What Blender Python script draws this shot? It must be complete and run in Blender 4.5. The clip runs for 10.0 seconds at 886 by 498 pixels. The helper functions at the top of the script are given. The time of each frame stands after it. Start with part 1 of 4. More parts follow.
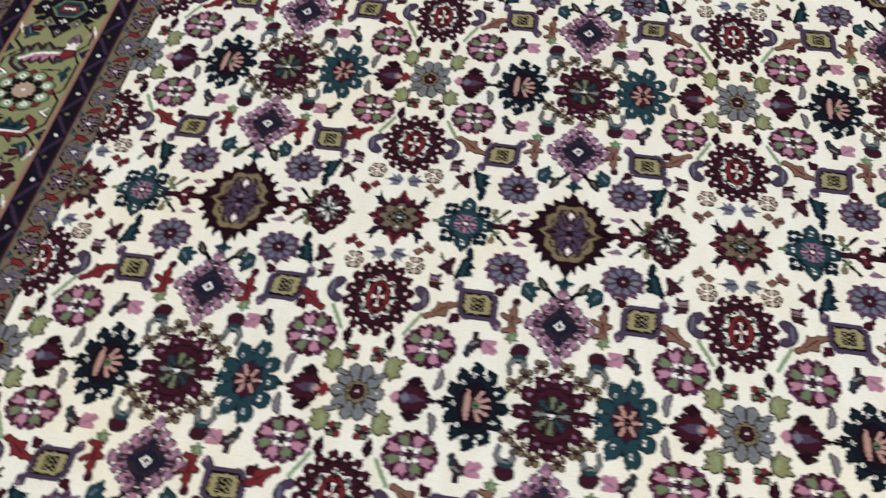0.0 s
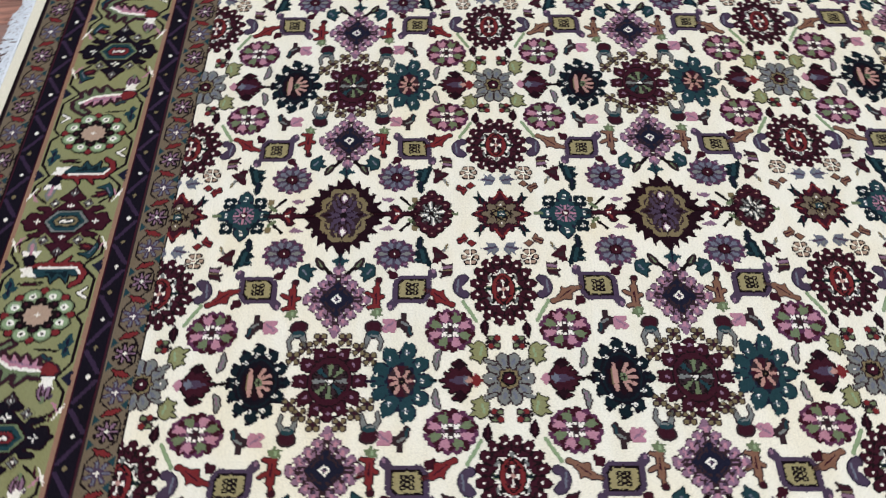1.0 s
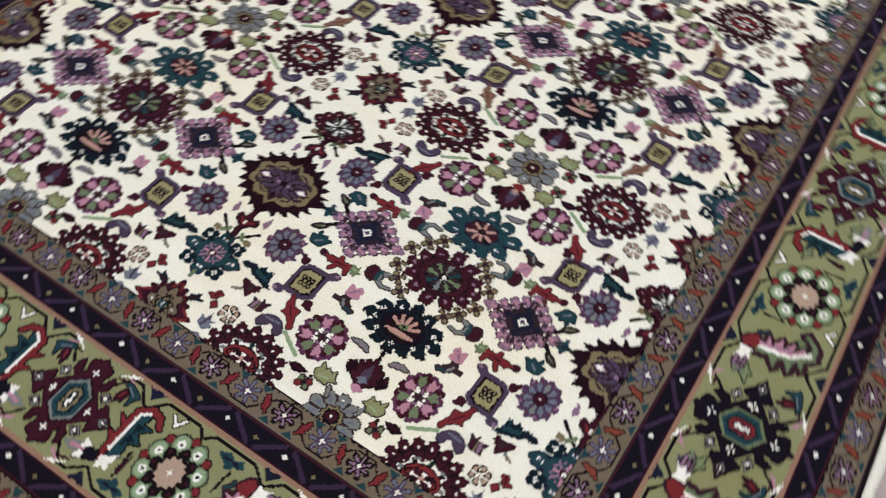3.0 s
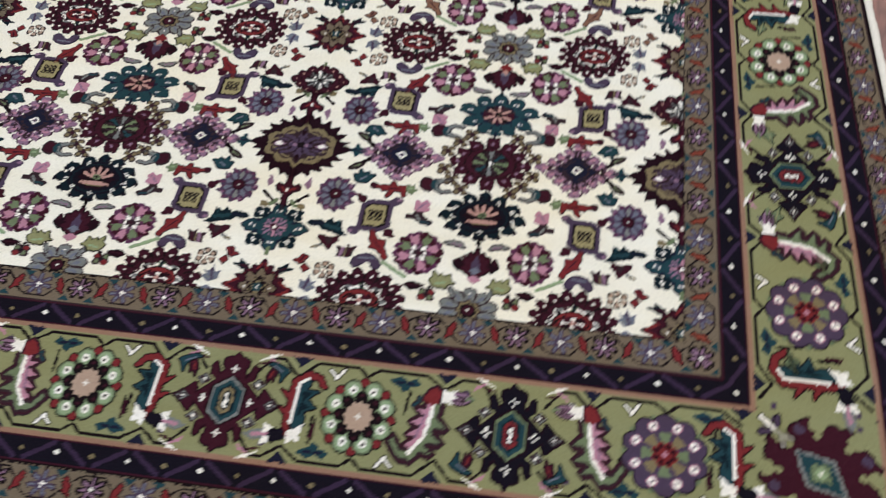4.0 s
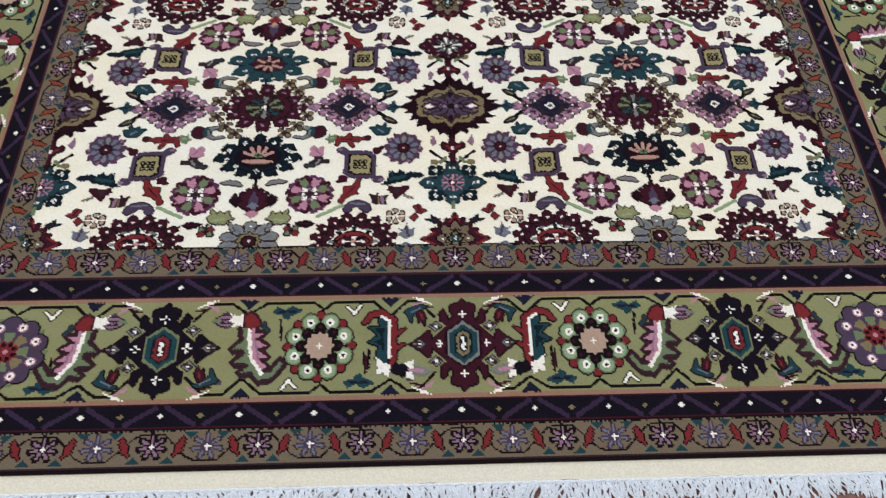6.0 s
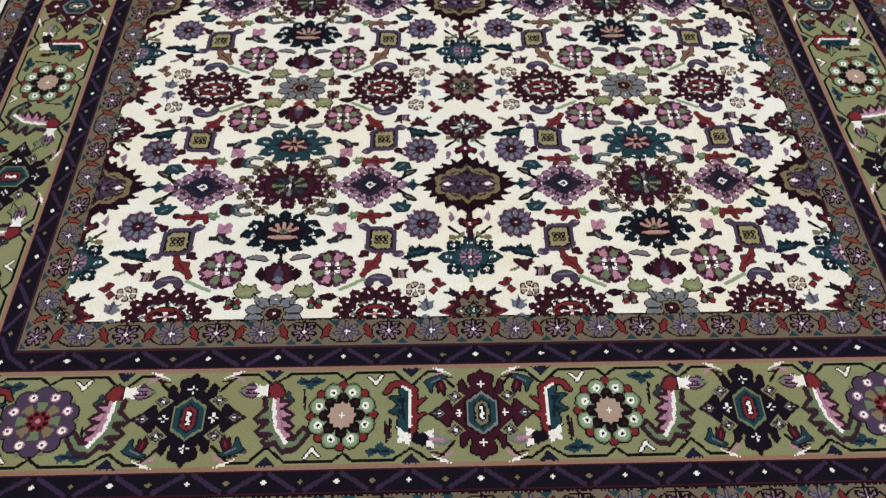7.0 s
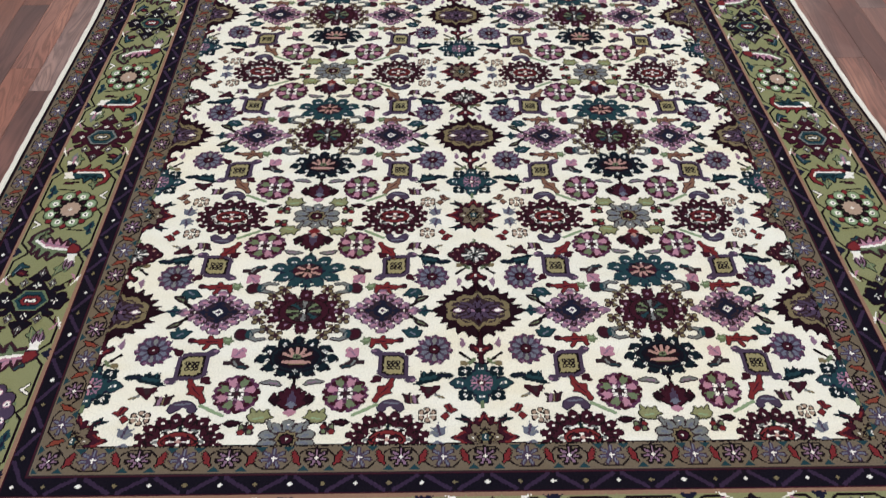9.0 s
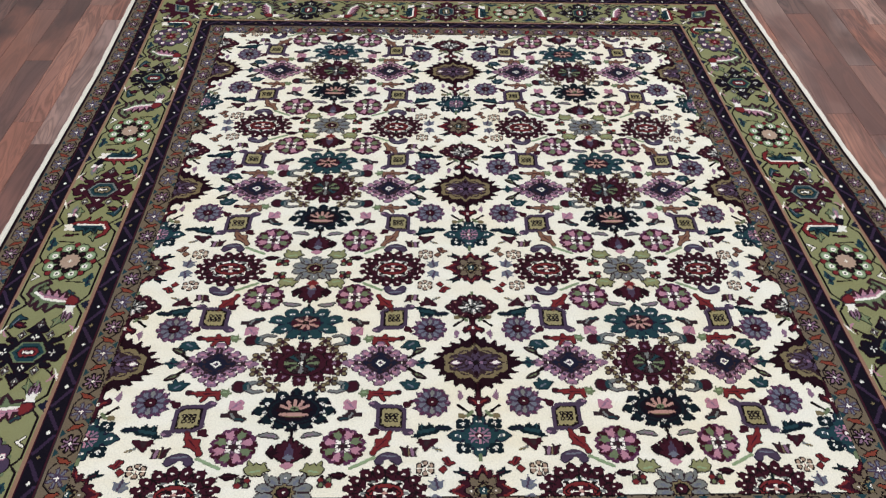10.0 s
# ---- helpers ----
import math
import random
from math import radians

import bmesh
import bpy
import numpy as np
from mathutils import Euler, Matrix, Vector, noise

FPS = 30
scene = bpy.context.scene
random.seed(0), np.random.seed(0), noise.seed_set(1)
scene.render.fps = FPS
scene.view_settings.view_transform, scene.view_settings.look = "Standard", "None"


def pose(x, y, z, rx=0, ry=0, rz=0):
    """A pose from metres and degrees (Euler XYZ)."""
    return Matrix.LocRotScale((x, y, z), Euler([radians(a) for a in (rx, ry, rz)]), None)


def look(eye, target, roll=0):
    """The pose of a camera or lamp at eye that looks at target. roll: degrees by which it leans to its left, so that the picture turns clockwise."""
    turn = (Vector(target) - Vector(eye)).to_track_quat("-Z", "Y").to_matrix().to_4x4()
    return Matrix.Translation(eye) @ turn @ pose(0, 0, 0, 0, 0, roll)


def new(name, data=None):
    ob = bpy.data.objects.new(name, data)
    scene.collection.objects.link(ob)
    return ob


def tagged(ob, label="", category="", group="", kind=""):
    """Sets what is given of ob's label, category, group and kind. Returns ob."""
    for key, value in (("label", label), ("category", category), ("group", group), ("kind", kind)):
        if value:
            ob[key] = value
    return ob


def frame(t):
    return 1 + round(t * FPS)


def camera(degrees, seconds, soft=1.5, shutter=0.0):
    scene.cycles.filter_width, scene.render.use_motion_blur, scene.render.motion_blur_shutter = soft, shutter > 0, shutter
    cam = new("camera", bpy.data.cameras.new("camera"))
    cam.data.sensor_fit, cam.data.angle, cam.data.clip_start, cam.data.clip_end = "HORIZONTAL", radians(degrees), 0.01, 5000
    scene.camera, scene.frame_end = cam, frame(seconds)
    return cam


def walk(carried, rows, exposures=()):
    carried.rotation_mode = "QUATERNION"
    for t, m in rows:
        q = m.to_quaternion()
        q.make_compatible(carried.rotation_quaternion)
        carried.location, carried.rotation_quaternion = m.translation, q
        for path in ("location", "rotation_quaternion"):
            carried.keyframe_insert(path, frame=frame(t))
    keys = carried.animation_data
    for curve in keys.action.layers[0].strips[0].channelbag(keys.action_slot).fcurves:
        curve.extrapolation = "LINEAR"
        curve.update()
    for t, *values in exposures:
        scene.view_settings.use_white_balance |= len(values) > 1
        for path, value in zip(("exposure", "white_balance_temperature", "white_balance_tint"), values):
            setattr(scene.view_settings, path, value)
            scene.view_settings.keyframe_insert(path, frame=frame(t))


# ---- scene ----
cam = camera(52.2, 10.0, soft=1.1, shutter=0.5)
PATH = [
    (0, (1.183, 0.634, 1.542), (0.02, 0.448, -0.075), -1.4),
    (0.5, (1.244, 0.404, 1.544), (0.022, 0.269, -0.034), -1.4),
    (1, (1.319, 0.191, 1.562), (0.088, 0.217, -0.015), 0.2),
    (1.5, (1.272, -0.124, 1.556), (0.032, 0.134, 0.009), 1.9),
    (1.8, (1.234, -0.294, 1.553), (0.035, 0.017, -0.017), 0.8),
    (2, (1.245, -0.399, 1.54), (0.085, 0.053, -0.026), 3.0),
    (2.5, (1.183, -0.63, 1.55), (0.198, -0.029, -0.085), -3.9),
    (2.7, (1.11, -0.717, 1.534), (0.254, 0.054, -0.102), -1.5),
    (3.8, (0.672, -1.194, 1.53), (0.387, -0.071, -0.1), -3.7),
    (4, (0.592, -1.244, 1.534), (0.339, -0.16, -0.128), -5.3),
    (4.5, (0.306, -1.278, 1.504), (0.274, -0.205, -0.183), -1.9),
    (5, (0.17, -1.349, 1.534), (0.188, -0.267, -0.148), -1.0),
    (5.5, (0.055, -1.426, 1.546), (0.096, -0.314, -0.116), 2.0),
    (5.7, (-0.003, -1.444, 1.544), (0.032, -0.335, -0.12), 0.6),
    (6.8, (-0.085, -1.474, 1.592), (-0.063, -0.245, 0.015), -0.3),
    (7, (-0.068, -1.501, 1.6), (-0.063, -0.243, 0.046), -0.9),
    (7.5, (-0.083, -1.515, 1.609), (-0.078, -0.201, 0.101), -0.8),
    (8, (-0.108, -1.522, 1.618), (-0.095, -0.156, 0.157), -0.2),
    (8.5, (-0.094, -1.523, 1.632), (-0.09, -0.115, 0.211), -0.6),
    (9, (-0.098, -1.522, 1.64), (-0.086, -0.067, 0.268), -0.4),
    (9.5, (-0.098, -1.527, 1.646), (-0.078, -0.028, 0.322), -0.3),
    (10, (-0.106, -1.534, 1.65), (-0.081, -0.002, 0.365), 0.0),
]
walk(cam, [(t, look(eye, target, roll)) for t, eye, target, roll in PATH])

# ---- light: a plain shop room; its ceiling panels are added, unseen lamps ----
world = bpy.data.worlds.new("room_air")
world.use_nodes = True
world.node_tree.nodes["Background"].inputs["Color"].default_value = (0.9, 0.95, 1.0, 1)
world.node_tree.nodes["Background"].inputs["Strength"].default_value = 0.10
scene.world = world
scene.view_settings.exposure = -0.04
CEILING = 2.9
# no source is in view; the strongest one brightens the floor's far right
for px, py, power in ((-1.6, -1.4, 50), (1.6, -1.4, 50), (-1.6, 1.9, 48), (1.7, 2.0, 62)):
    panel = bpy.data.lights.new("unseen_ceiling_light", "AREA")
    panel.shape, panel.size, panel.size_y = "RECTANGLE", 1.2, 1.2
    panel.energy, panel.color = 1.01 * power, (0.88, 0.928, 1.0)
    new("unseen_ceiling_light", panel).matrix_world = pose(px, py, CEILING - 0.06)


# ---- materials ----
def lin(code):
    rgb = [int(code[i:i + 2], 16) / 255 for i in (0, 2, 4)]
    return [c / 12.92 if c <= 0.04045 else ((c + 0.055) / 1.055) ** 2.4 for c in rgb] + [1.0]


def material(name, rough=0.9):
    m = bpy.data.materials.new(name)
    m.use_nodes = True
    n = m.node_tree.nodes
    b = n["Principled BSDF"]
    b.inputs["Roughness"].default_value = rough
    return m, n, m.node_tree.links, b


def mixer(n, l, kind, fac, a, b):
    x = n.new("ShaderNodeMix")
    x.data_type, x.blend_type = "RGBA", kind
    for socket, value in ((x.inputs["Factor"], fac), (x.inputs["A"], a), (x.inputs["B"], b)):
        if hasattr(value, "is_linked"):
            l.new(value, socket)
        else:
            socket.default_value = value
    return x.outputs["Result"]


def ramp(n, l, value, stops):
    r = n.new("ShaderNodeValToRGB")
    l.new(value, r.inputs["Fac"])
    e = r.color_ramp.elements
    while len(e) < len(stops):
        e.new(0.5)
    for el, (p, c) in zip(e, stops):
        el.position, el.color = p, c
    return r.outputs["Color"]


def place_grain(n, l, scale, detail=3.0, stretch=(1, 1, 1)):
    """Noise laid through the whole room, so that neighbours differ."""
    g = n.new("ShaderNodeNewGeometry")
    mp = n.new("ShaderNodeMapping")
    mp.inputs["Scale"].default_value = stretch
    l.new(g.outputs["Position"], mp.inputs["Vector"])
    t = n.new("ShaderNodeTexNoise")
    t.inputs["Scale"].default_value, t.inputs["Detail"].default_value = scale, detail
    l.new(mp.outputs["Vector"], t.inputs["Vector"])
    return t.outputs["Fac"]


def bump(n, l, b, height, strength, distance):
    k = n.new("ShaderNodeBump")
    k.inputs["Strength"].default_value, k.inputs["Distance"].default_value = strength, distance
    l.new(height, k.inputs["Height"])
    l.new(k.outputs["Normal"], b.inputs["Normal"])


def wool(name, code):
    """Dyed knotted wool: streaky dye across the weave, tufts and a dull sheen."""
    m, n, l, b = material(name, 0.95)
    c = lin(code)
    dark = [v * 0.88 for v in c[:3]] + [1]
    light = [min(1, v * 1.06 + 0.002) for v in c[:3]] + [1]
    tufts = place_grain(n, l, 240, 2.0)
    streak = place_grain(n, l, 7, 3.0, (1, 3, 1))
    patch = place_grain(n, l, 2.6, 4.0)
    knots = place_grain(n, l, 620, 1.0)
    col = ramp(n, l, tufts, ((0.30, dark), (0.52, c), (0.75, light)))
    tone = ramp(n, l, streak, ((0.32, (0.95, 0.93, 0.88, 1)), (0.62, (1, 1, 1, 1))))
    # broad random patches run from slightly cool to slightly warm
    patch_tint = ramp(n, l, patch, ((0.36, (0.97, 0.985, 1.0, 1)), (0.50, (1, 1, 1, 1)), (0.66, (1.0, 0.972, 0.91, 1))))
    fibre = ramp(n, l, knots, ((0.30, (0.90, 0.90, 0.90, 1)), (0.60, (1.06, 1.06, 1.06, 1))))
    col = mixer(n, l, "MULTIPLY", 1.0, mixer(n, l, "MULTIPLY", 1.0, col, tone), patch_tint)
    l.new(mixer(n, l, "MULTIPLY", 1.0, col, fibre), b.inputs["Base Color"])
    b.inputs["Specular IOR Level"].default_value = 0.03
    bump(n, l, b, tufts, 0.5, 0.003)
    return m


DYES = {
    "K": ("dark_brown_wool", "181114"), "N": ("midnight_wool", "15121b"), "P": ("plum_black_wool", "200f17"),
    "M": ("maroon_wool", "381722"), "R": ("red_wool", "70292c"), "T": ("teal_wool", "223c43"), "G": ("dark_green_wool", "131f26"),
    "O": ("tan_olive_wool", "766a50"), "V": ("purple_wool", "473a4e"), "L": ("lilac_wool", "83667c"), "I": ("pink_wool", "ac7b8d"), "H": ("rust_brown_wool", "7b5a4b"),
    "B": ("blue_grey_wool", "666a78"), "Y": ("grey_wool", "737675"), "S": ("sage_wool", "677458"), "A": ("pale_green_wool", "869a78"),
    "W": ("white_wool", "e8e4dc"), "C": ("cream_wool", "e9e5d6"), "F": ("moss_green_wool", "83845f"), "U": ("taupe_wool", "6c6051"),
    "E": ("rust_tan_wool", "8d6d5c"), "X": ("brown_wool", "33252a"), "D": ("navy_wool", "1c1d2e"), "Q": ("salmon_wool", "b08880"), "J": ("beige_wool", "a8907f"), "Z": ("dull_violet_wool", "34273c"), "1": ("straw_wool", "938a66"), "2": ("mulberry_wool", "56304a"), "3": ("rust_red_wool", "7a3c30"),
}
WOOL = {key: wool(*spec) for key, spec in DYES.items()}
DYE_KEYS = list(DYES)
CODE = {key: i for i, key in enumerate(DYE_KEYS)}


def wood(name, joined):
    """Laminate boards, each of its own tone: by object, or by island where the boards are joined."""
    m, n, l, b = material(name, 0.33)
    tone = n.new("ShaderNodeNewGeometry").outputs["Random Per Island"] if joined else n.new("ShaderNodeObjectInfo").outputs["Random"]
    base = ramp(n, l, tone, ((0.0, lin("4f3b3a")), (0.2, lin("755650")), (0.4, lin("5f4a48")), (0.6, lin("8f6254")), (0.8, lin("7a6763")), (1.0, lin("a2877e"))))
    other = n.new("ShaderNodeMath")
    other.operation = "FRACT"
    scaled = n.new("ShaderNodeMath")
    scaled.operation = "MULTIPLY"
    scaled.inputs[1].default_value = 13.7
    l.new(tone, scaled.inputs[0])
    l.new(scaled.outputs["Value"], other.inputs[0])
    second = ramp(n, l, other.outputs["Value"], ((0.0, lin("6b4f4b")), (0.3, lin("8f6152")), (0.55, lin("5a4846")), (0.8, lin("9a7264")), (1.0, lin("7d6c68"))))
    drift = ramp(n, l, place_grain(n, l, 2.4, 3.0, (1.6, 1.1, 1)), ((0.42, (0, 0, 0, 1)), (0.60, (1, 1, 1, 1))))
    base = mixer(n, l, "MIX", drift, base, second)
    co = n.new("ShaderNodeTexCoord")
    shift = n.new("ShaderNodeVectorMath")
    shift.operation = "MULTIPLY_ADD"
    l.new(tone, shift.inputs[0])
    shift.inputs[1].default_value = (37, 91, 13)
    l.new(co.outputs["Object"], shift.inputs[2])
    mp = n.new("ShaderNodeMapping")
    mp.inputs["Scale"].default_value = (6, 0.8, 1)
    l.new(shift.outputs["Vector"], mp.inputs["Vector"])
    wave = n.new("ShaderNodeTexNoise")
    wave.inputs["Scale"].default_value, wave.inputs["Detail"].default_value, wave.inputs["Distortion"].default_value = 2.0, 4, 1.1
    l.new(mp.outputs["Vector"], wave.inputs["Vector"])
    ring = n.new("ShaderNodeMath")
    ring.operation = "PINGPONG"
    ring.inputs[1].default_value = 0.055
    l.new(wave.outputs["Fac"], ring.inputs[0])
    lines = n.new("ShaderNodeMapRange")
    lines.inputs["From Max"].default_value = 0.055
    l.new(ring.outputs["Value"], lines.inputs["Value"])
    # grain figure; its pale bands also paint in the boards' sheen
    figure_sheen = ramp(n, l, lines.outputs["Result"], ((0.0, (0.54, 0.51, 0.52, 1)), (0.5, (1.0, 0.98, 0.98, 1)), (1.0, (1.45, 1.38, 1.34, 1))))
    pick = n.new("ShaderNodeMath")
    pick.operation = "MULTIPLY"
    pick.inputs[1].default_value = 7.31
    l.new(tone, pick.inputs[0])
    part_of = n.new("ShaderNodeMath")
    part_of.operation = "FRACT"
    l.new(pick.outputs["Value"], part_of.inputs[0])
    strength = n.new("ShaderNodeMapRange")
    strength.inputs["From Min"].default_value, strength.inputs["To Min"].default_value, strength.inputs["To Max"].default_value = 0.30, 0.25, 1.0
    l.new(part_of.outputs["Value"], strength.inputs["Value"])
    col = mixer(n, l, "MULTIPLY", strength.outputs["Result"], base, figure_sheen)
    blotch = ramp(n, l, wave.outputs["Fac"], ((0.3, (0.70, 0.69, 0.73, 1)), (0.7, (1.24, 1.12, 1.04, 1))))
    l.new(mixer(n, l, "MULTIPLY", 0.8, col, blotch), b.inputs["Base Color"])
    b.inputs["Specular IOR Level"].default_value = 0.6
    bump(n, l, b, lines.outputs["Result"], 0.08, 0.001)
    return m


WOOD, FAR_WOOD = wood("red_brown_laminate", False), wood("red_brown_laminate_further_off", True)


def plain(name, code, rough, scale, spread=0.9):
    m, n, l, b = material(name, rough)
    c = lin(code)
    g = place_grain(n, l, scale, 4)
    l.new(ramp(n, l, g, ((0.35, [v * spread for v in c[:3]] + [1]), (0.65, c))), b.inputs["Base Color"])
    bump(n, l, b, g, 0.2, 0.002)
    return m


PLASTER = plain("white_wall_paint", "d9d6cf", 0.9, 14, 0.95)
CEIL = plain("white_ceiling_paint", "e4e2dc", 0.95, 20, 0.96)
SUBFLOOR = plain("dark_underlay", "241c1a", 0.9, 30)
COTTON = plain("white_cotton", "e3e9f0", 0.95, 260, 0.80)
KILIM = plain("cream_flatweave", "e0dbc8", 0.95, 320, 0.84)
SELVEDGE = plain("ivory_selvedge_wool", "e6e1d4", 0.95, 300, 0.82)
LINT = plain("backing_cotton", "8c8470", 0.95, 200, 0.8)


def part(name, bm, mat, parent, label=""):
    me = bpy.data.meshes.new(name)
    bm.to_mesh(me)
    bm.free()
    if mat:
        me.materials.append(mat)
    ob = new(name, me)
    ob.parent = parent
    return tagged(ob, label)


def box(x0, y0, z0, x1, y1, z1, bm=None, bevel=0.0):
    bm = bm or bmesh.new()
    made = bmesh.ops.create_cube(bm, size=1, matrix=Matrix.Translation(((x0 + x1) / 2, (y0 + y1) / 2, (z0 + z1) / 2)) @ Matrix.Diagonal((x1 - x0, y1 - y0, z1 - z0, 1)))
    if bevel:
        bmesh.ops.bevel(bm, geom=list({e for v in made["verts"] for e in v.link_edges}), offset=bevel, segments=1, affect="EDGES")
    return bm


# ---- room ----
FLOOR = -0.012
X0, X1, Y0, Y1 = -3.6, 3.6, -3.8, 4.4
floor = part("floor", box(X0, Y0, FLOOR - 0.08, X1, Y1, FLOOR - 0.008), SUBFLOOR, None)
tagged(floor, "red-brown laminate plank floor with mixed grain", "floor", kind="structure")
for name, b4 in (("wall_north", (X0, Y1, X1, Y1 + 0.15)), ("wall_south", (X0, Y0 - 0.15, X1, Y0)), ("wall_west", (X0 - 0.15, Y0 - 0.15, X0, Y1 + 0.15)), ("wall_east", (X1, Y0 - 0.15, X1 + 0.15, Y1 + 0.15))):
    tagged(part(name, box(b4[0], b4[1], FLOOR - 0.08, b4[2], b4[3], CEILING), PLASTER, None), "plain white painted wall of the shop room", "wall", kind="structure")
tagged(part("ceiling", box(X0 - 0.15, Y0 - 0.15, CEILING, X1 + 0.15, Y1 + 0.15, CEILING + 0.12), CEIL, None), "plain white ceiling over the rug", "ceiling", kind="structure")

# ---- the rug: laid out in units of 4 mm, u across and v along from the first medallion; a knot is 1/FINE of it ----
K = 0.004
FINE = 1.25
hand = np.random.default_rng(7)
HALF, NEAR, FAR, PERIOD = 215, -97, 442, 184
GUARD, DARK, MAIN = 18, 12, 56
BORDER = 2 * GUARD + 2 * DARK + MAIN + 2


def warp(u, v):
    """From knots to metres: the hand-woven rug is a little wider on one side and runs askew at its far end."""
    u, v = np.asarray(u, float) * K, np.asarray(v, float) * K
    x = np.interp(u, (-1.335, -0.86, -0.43, 0, 0.43, 0.86, 1.335), (-1.312, -0.891, -0.431, 0, 0.428, 0.830, 1.250))
    y = np.interp(v, (-0.863, -0.388, 0.0, 0.736, 1.472, 1.768, 2.243), (-0.872, -0.391, -0.006, 0.718, 1.452, 1.748, 2.174))
    x = x + 0.034 * np.clip((u - 0.80) / 0.29, 0, 1.5) * np.clip((0.95 - v) / 1.25, 0, 1.1)
    x = x - 0.020 * np.clip((-u - 0.80) / 0.29, 0, 1.3) * np.clip((1.45 - v) / 0.7, 0, 1)
    x = x - 0.020 * np.clip((v - 0.75) / 0.7, 0, 2)
    y = y - 0.0165 * (v + 0.6) * x
    return x, y


def charted(name, cells, u0, v0, parent, top=0.0, skirt=0.0, centre=None, label="", size=None):
    """A mesh of knots from a chart of dyes (-1: none): equal knots in a row make one face."""
    rows, cols = cells.shape
    verts, faces, dyes, index = [], [], [], {}
    longest = 1 if cells.size < 700 else 24

    def at(i, j, z):
        key = (i, j, z)
        if key not in index:
            index[key] = len(verts)
            verts.append(key)
        return index[key]

    for j in range(rows):
        i = 0
        while i < cols:
            c, e = cells[j, i], i + 1
            if c >= 0:
                while e < cols and cells[j, e] == c and e - i < longest:
                    e += 1
                faces.append((at(i, j, top), at(e, j, top), at(e, j + 1, top), at(i, j + 1, top)))
                dyes.append(c)
                if skirt:
                    for jj, (p, q), k in ((j - 1, (i, e), j), (j + 1, (e, i), j + 1)):
                        if not 0 <= jj < rows or (cells[jj, i:e] < 0).any():
                            faces.append((at(q, k, top), at(p, k, top), at(p, k, skirt), at(q, k, skirt)))
                            dyes.append(c)
                    for ii, k, s in ((i - 1, i, 1), (e, e, -1)):
                        if not 0 <= ii < cols or cells[j, ii] < 0:
                            a, b = (j, j + 1) if s > 0 else (j + 1, j)
                            faces.append((at(k, a, top), at(k, b, top), at(k, b, skirt), at(k, a, skirt)))
                            dyes.append(c)
            i = e
    p = np.array(verts, float)
    if centre is None:
        x, y = warp(p[:, 0] * size[0] / cols + u0, p[:, 1] * size[1] / rows + v0)
    else:
        x, y = (p[:, 0] - centre[0]) * K / FINE, (p[:, 1] - centre[1]) * K / FINE
    me = bpy.data.meshes.new(name)
    me.from_pydata(np.stack([x, y, p[:, 2]], 1).tolist(), [], faces)
    used = sorted(set(dyes))
    for c in used:
        me.materials.append(WOOL[DYE_KEYS[c]])
    slot = {c: s for s, c in enumerate(used)}
    me.polygons.foreach_set("material_index", [slot[c] for c in dyes])
    me.update()
    if parent is None:
        return me
    ob = new(name, me)
    ob.parent = parent
    return tagged(ob, label)


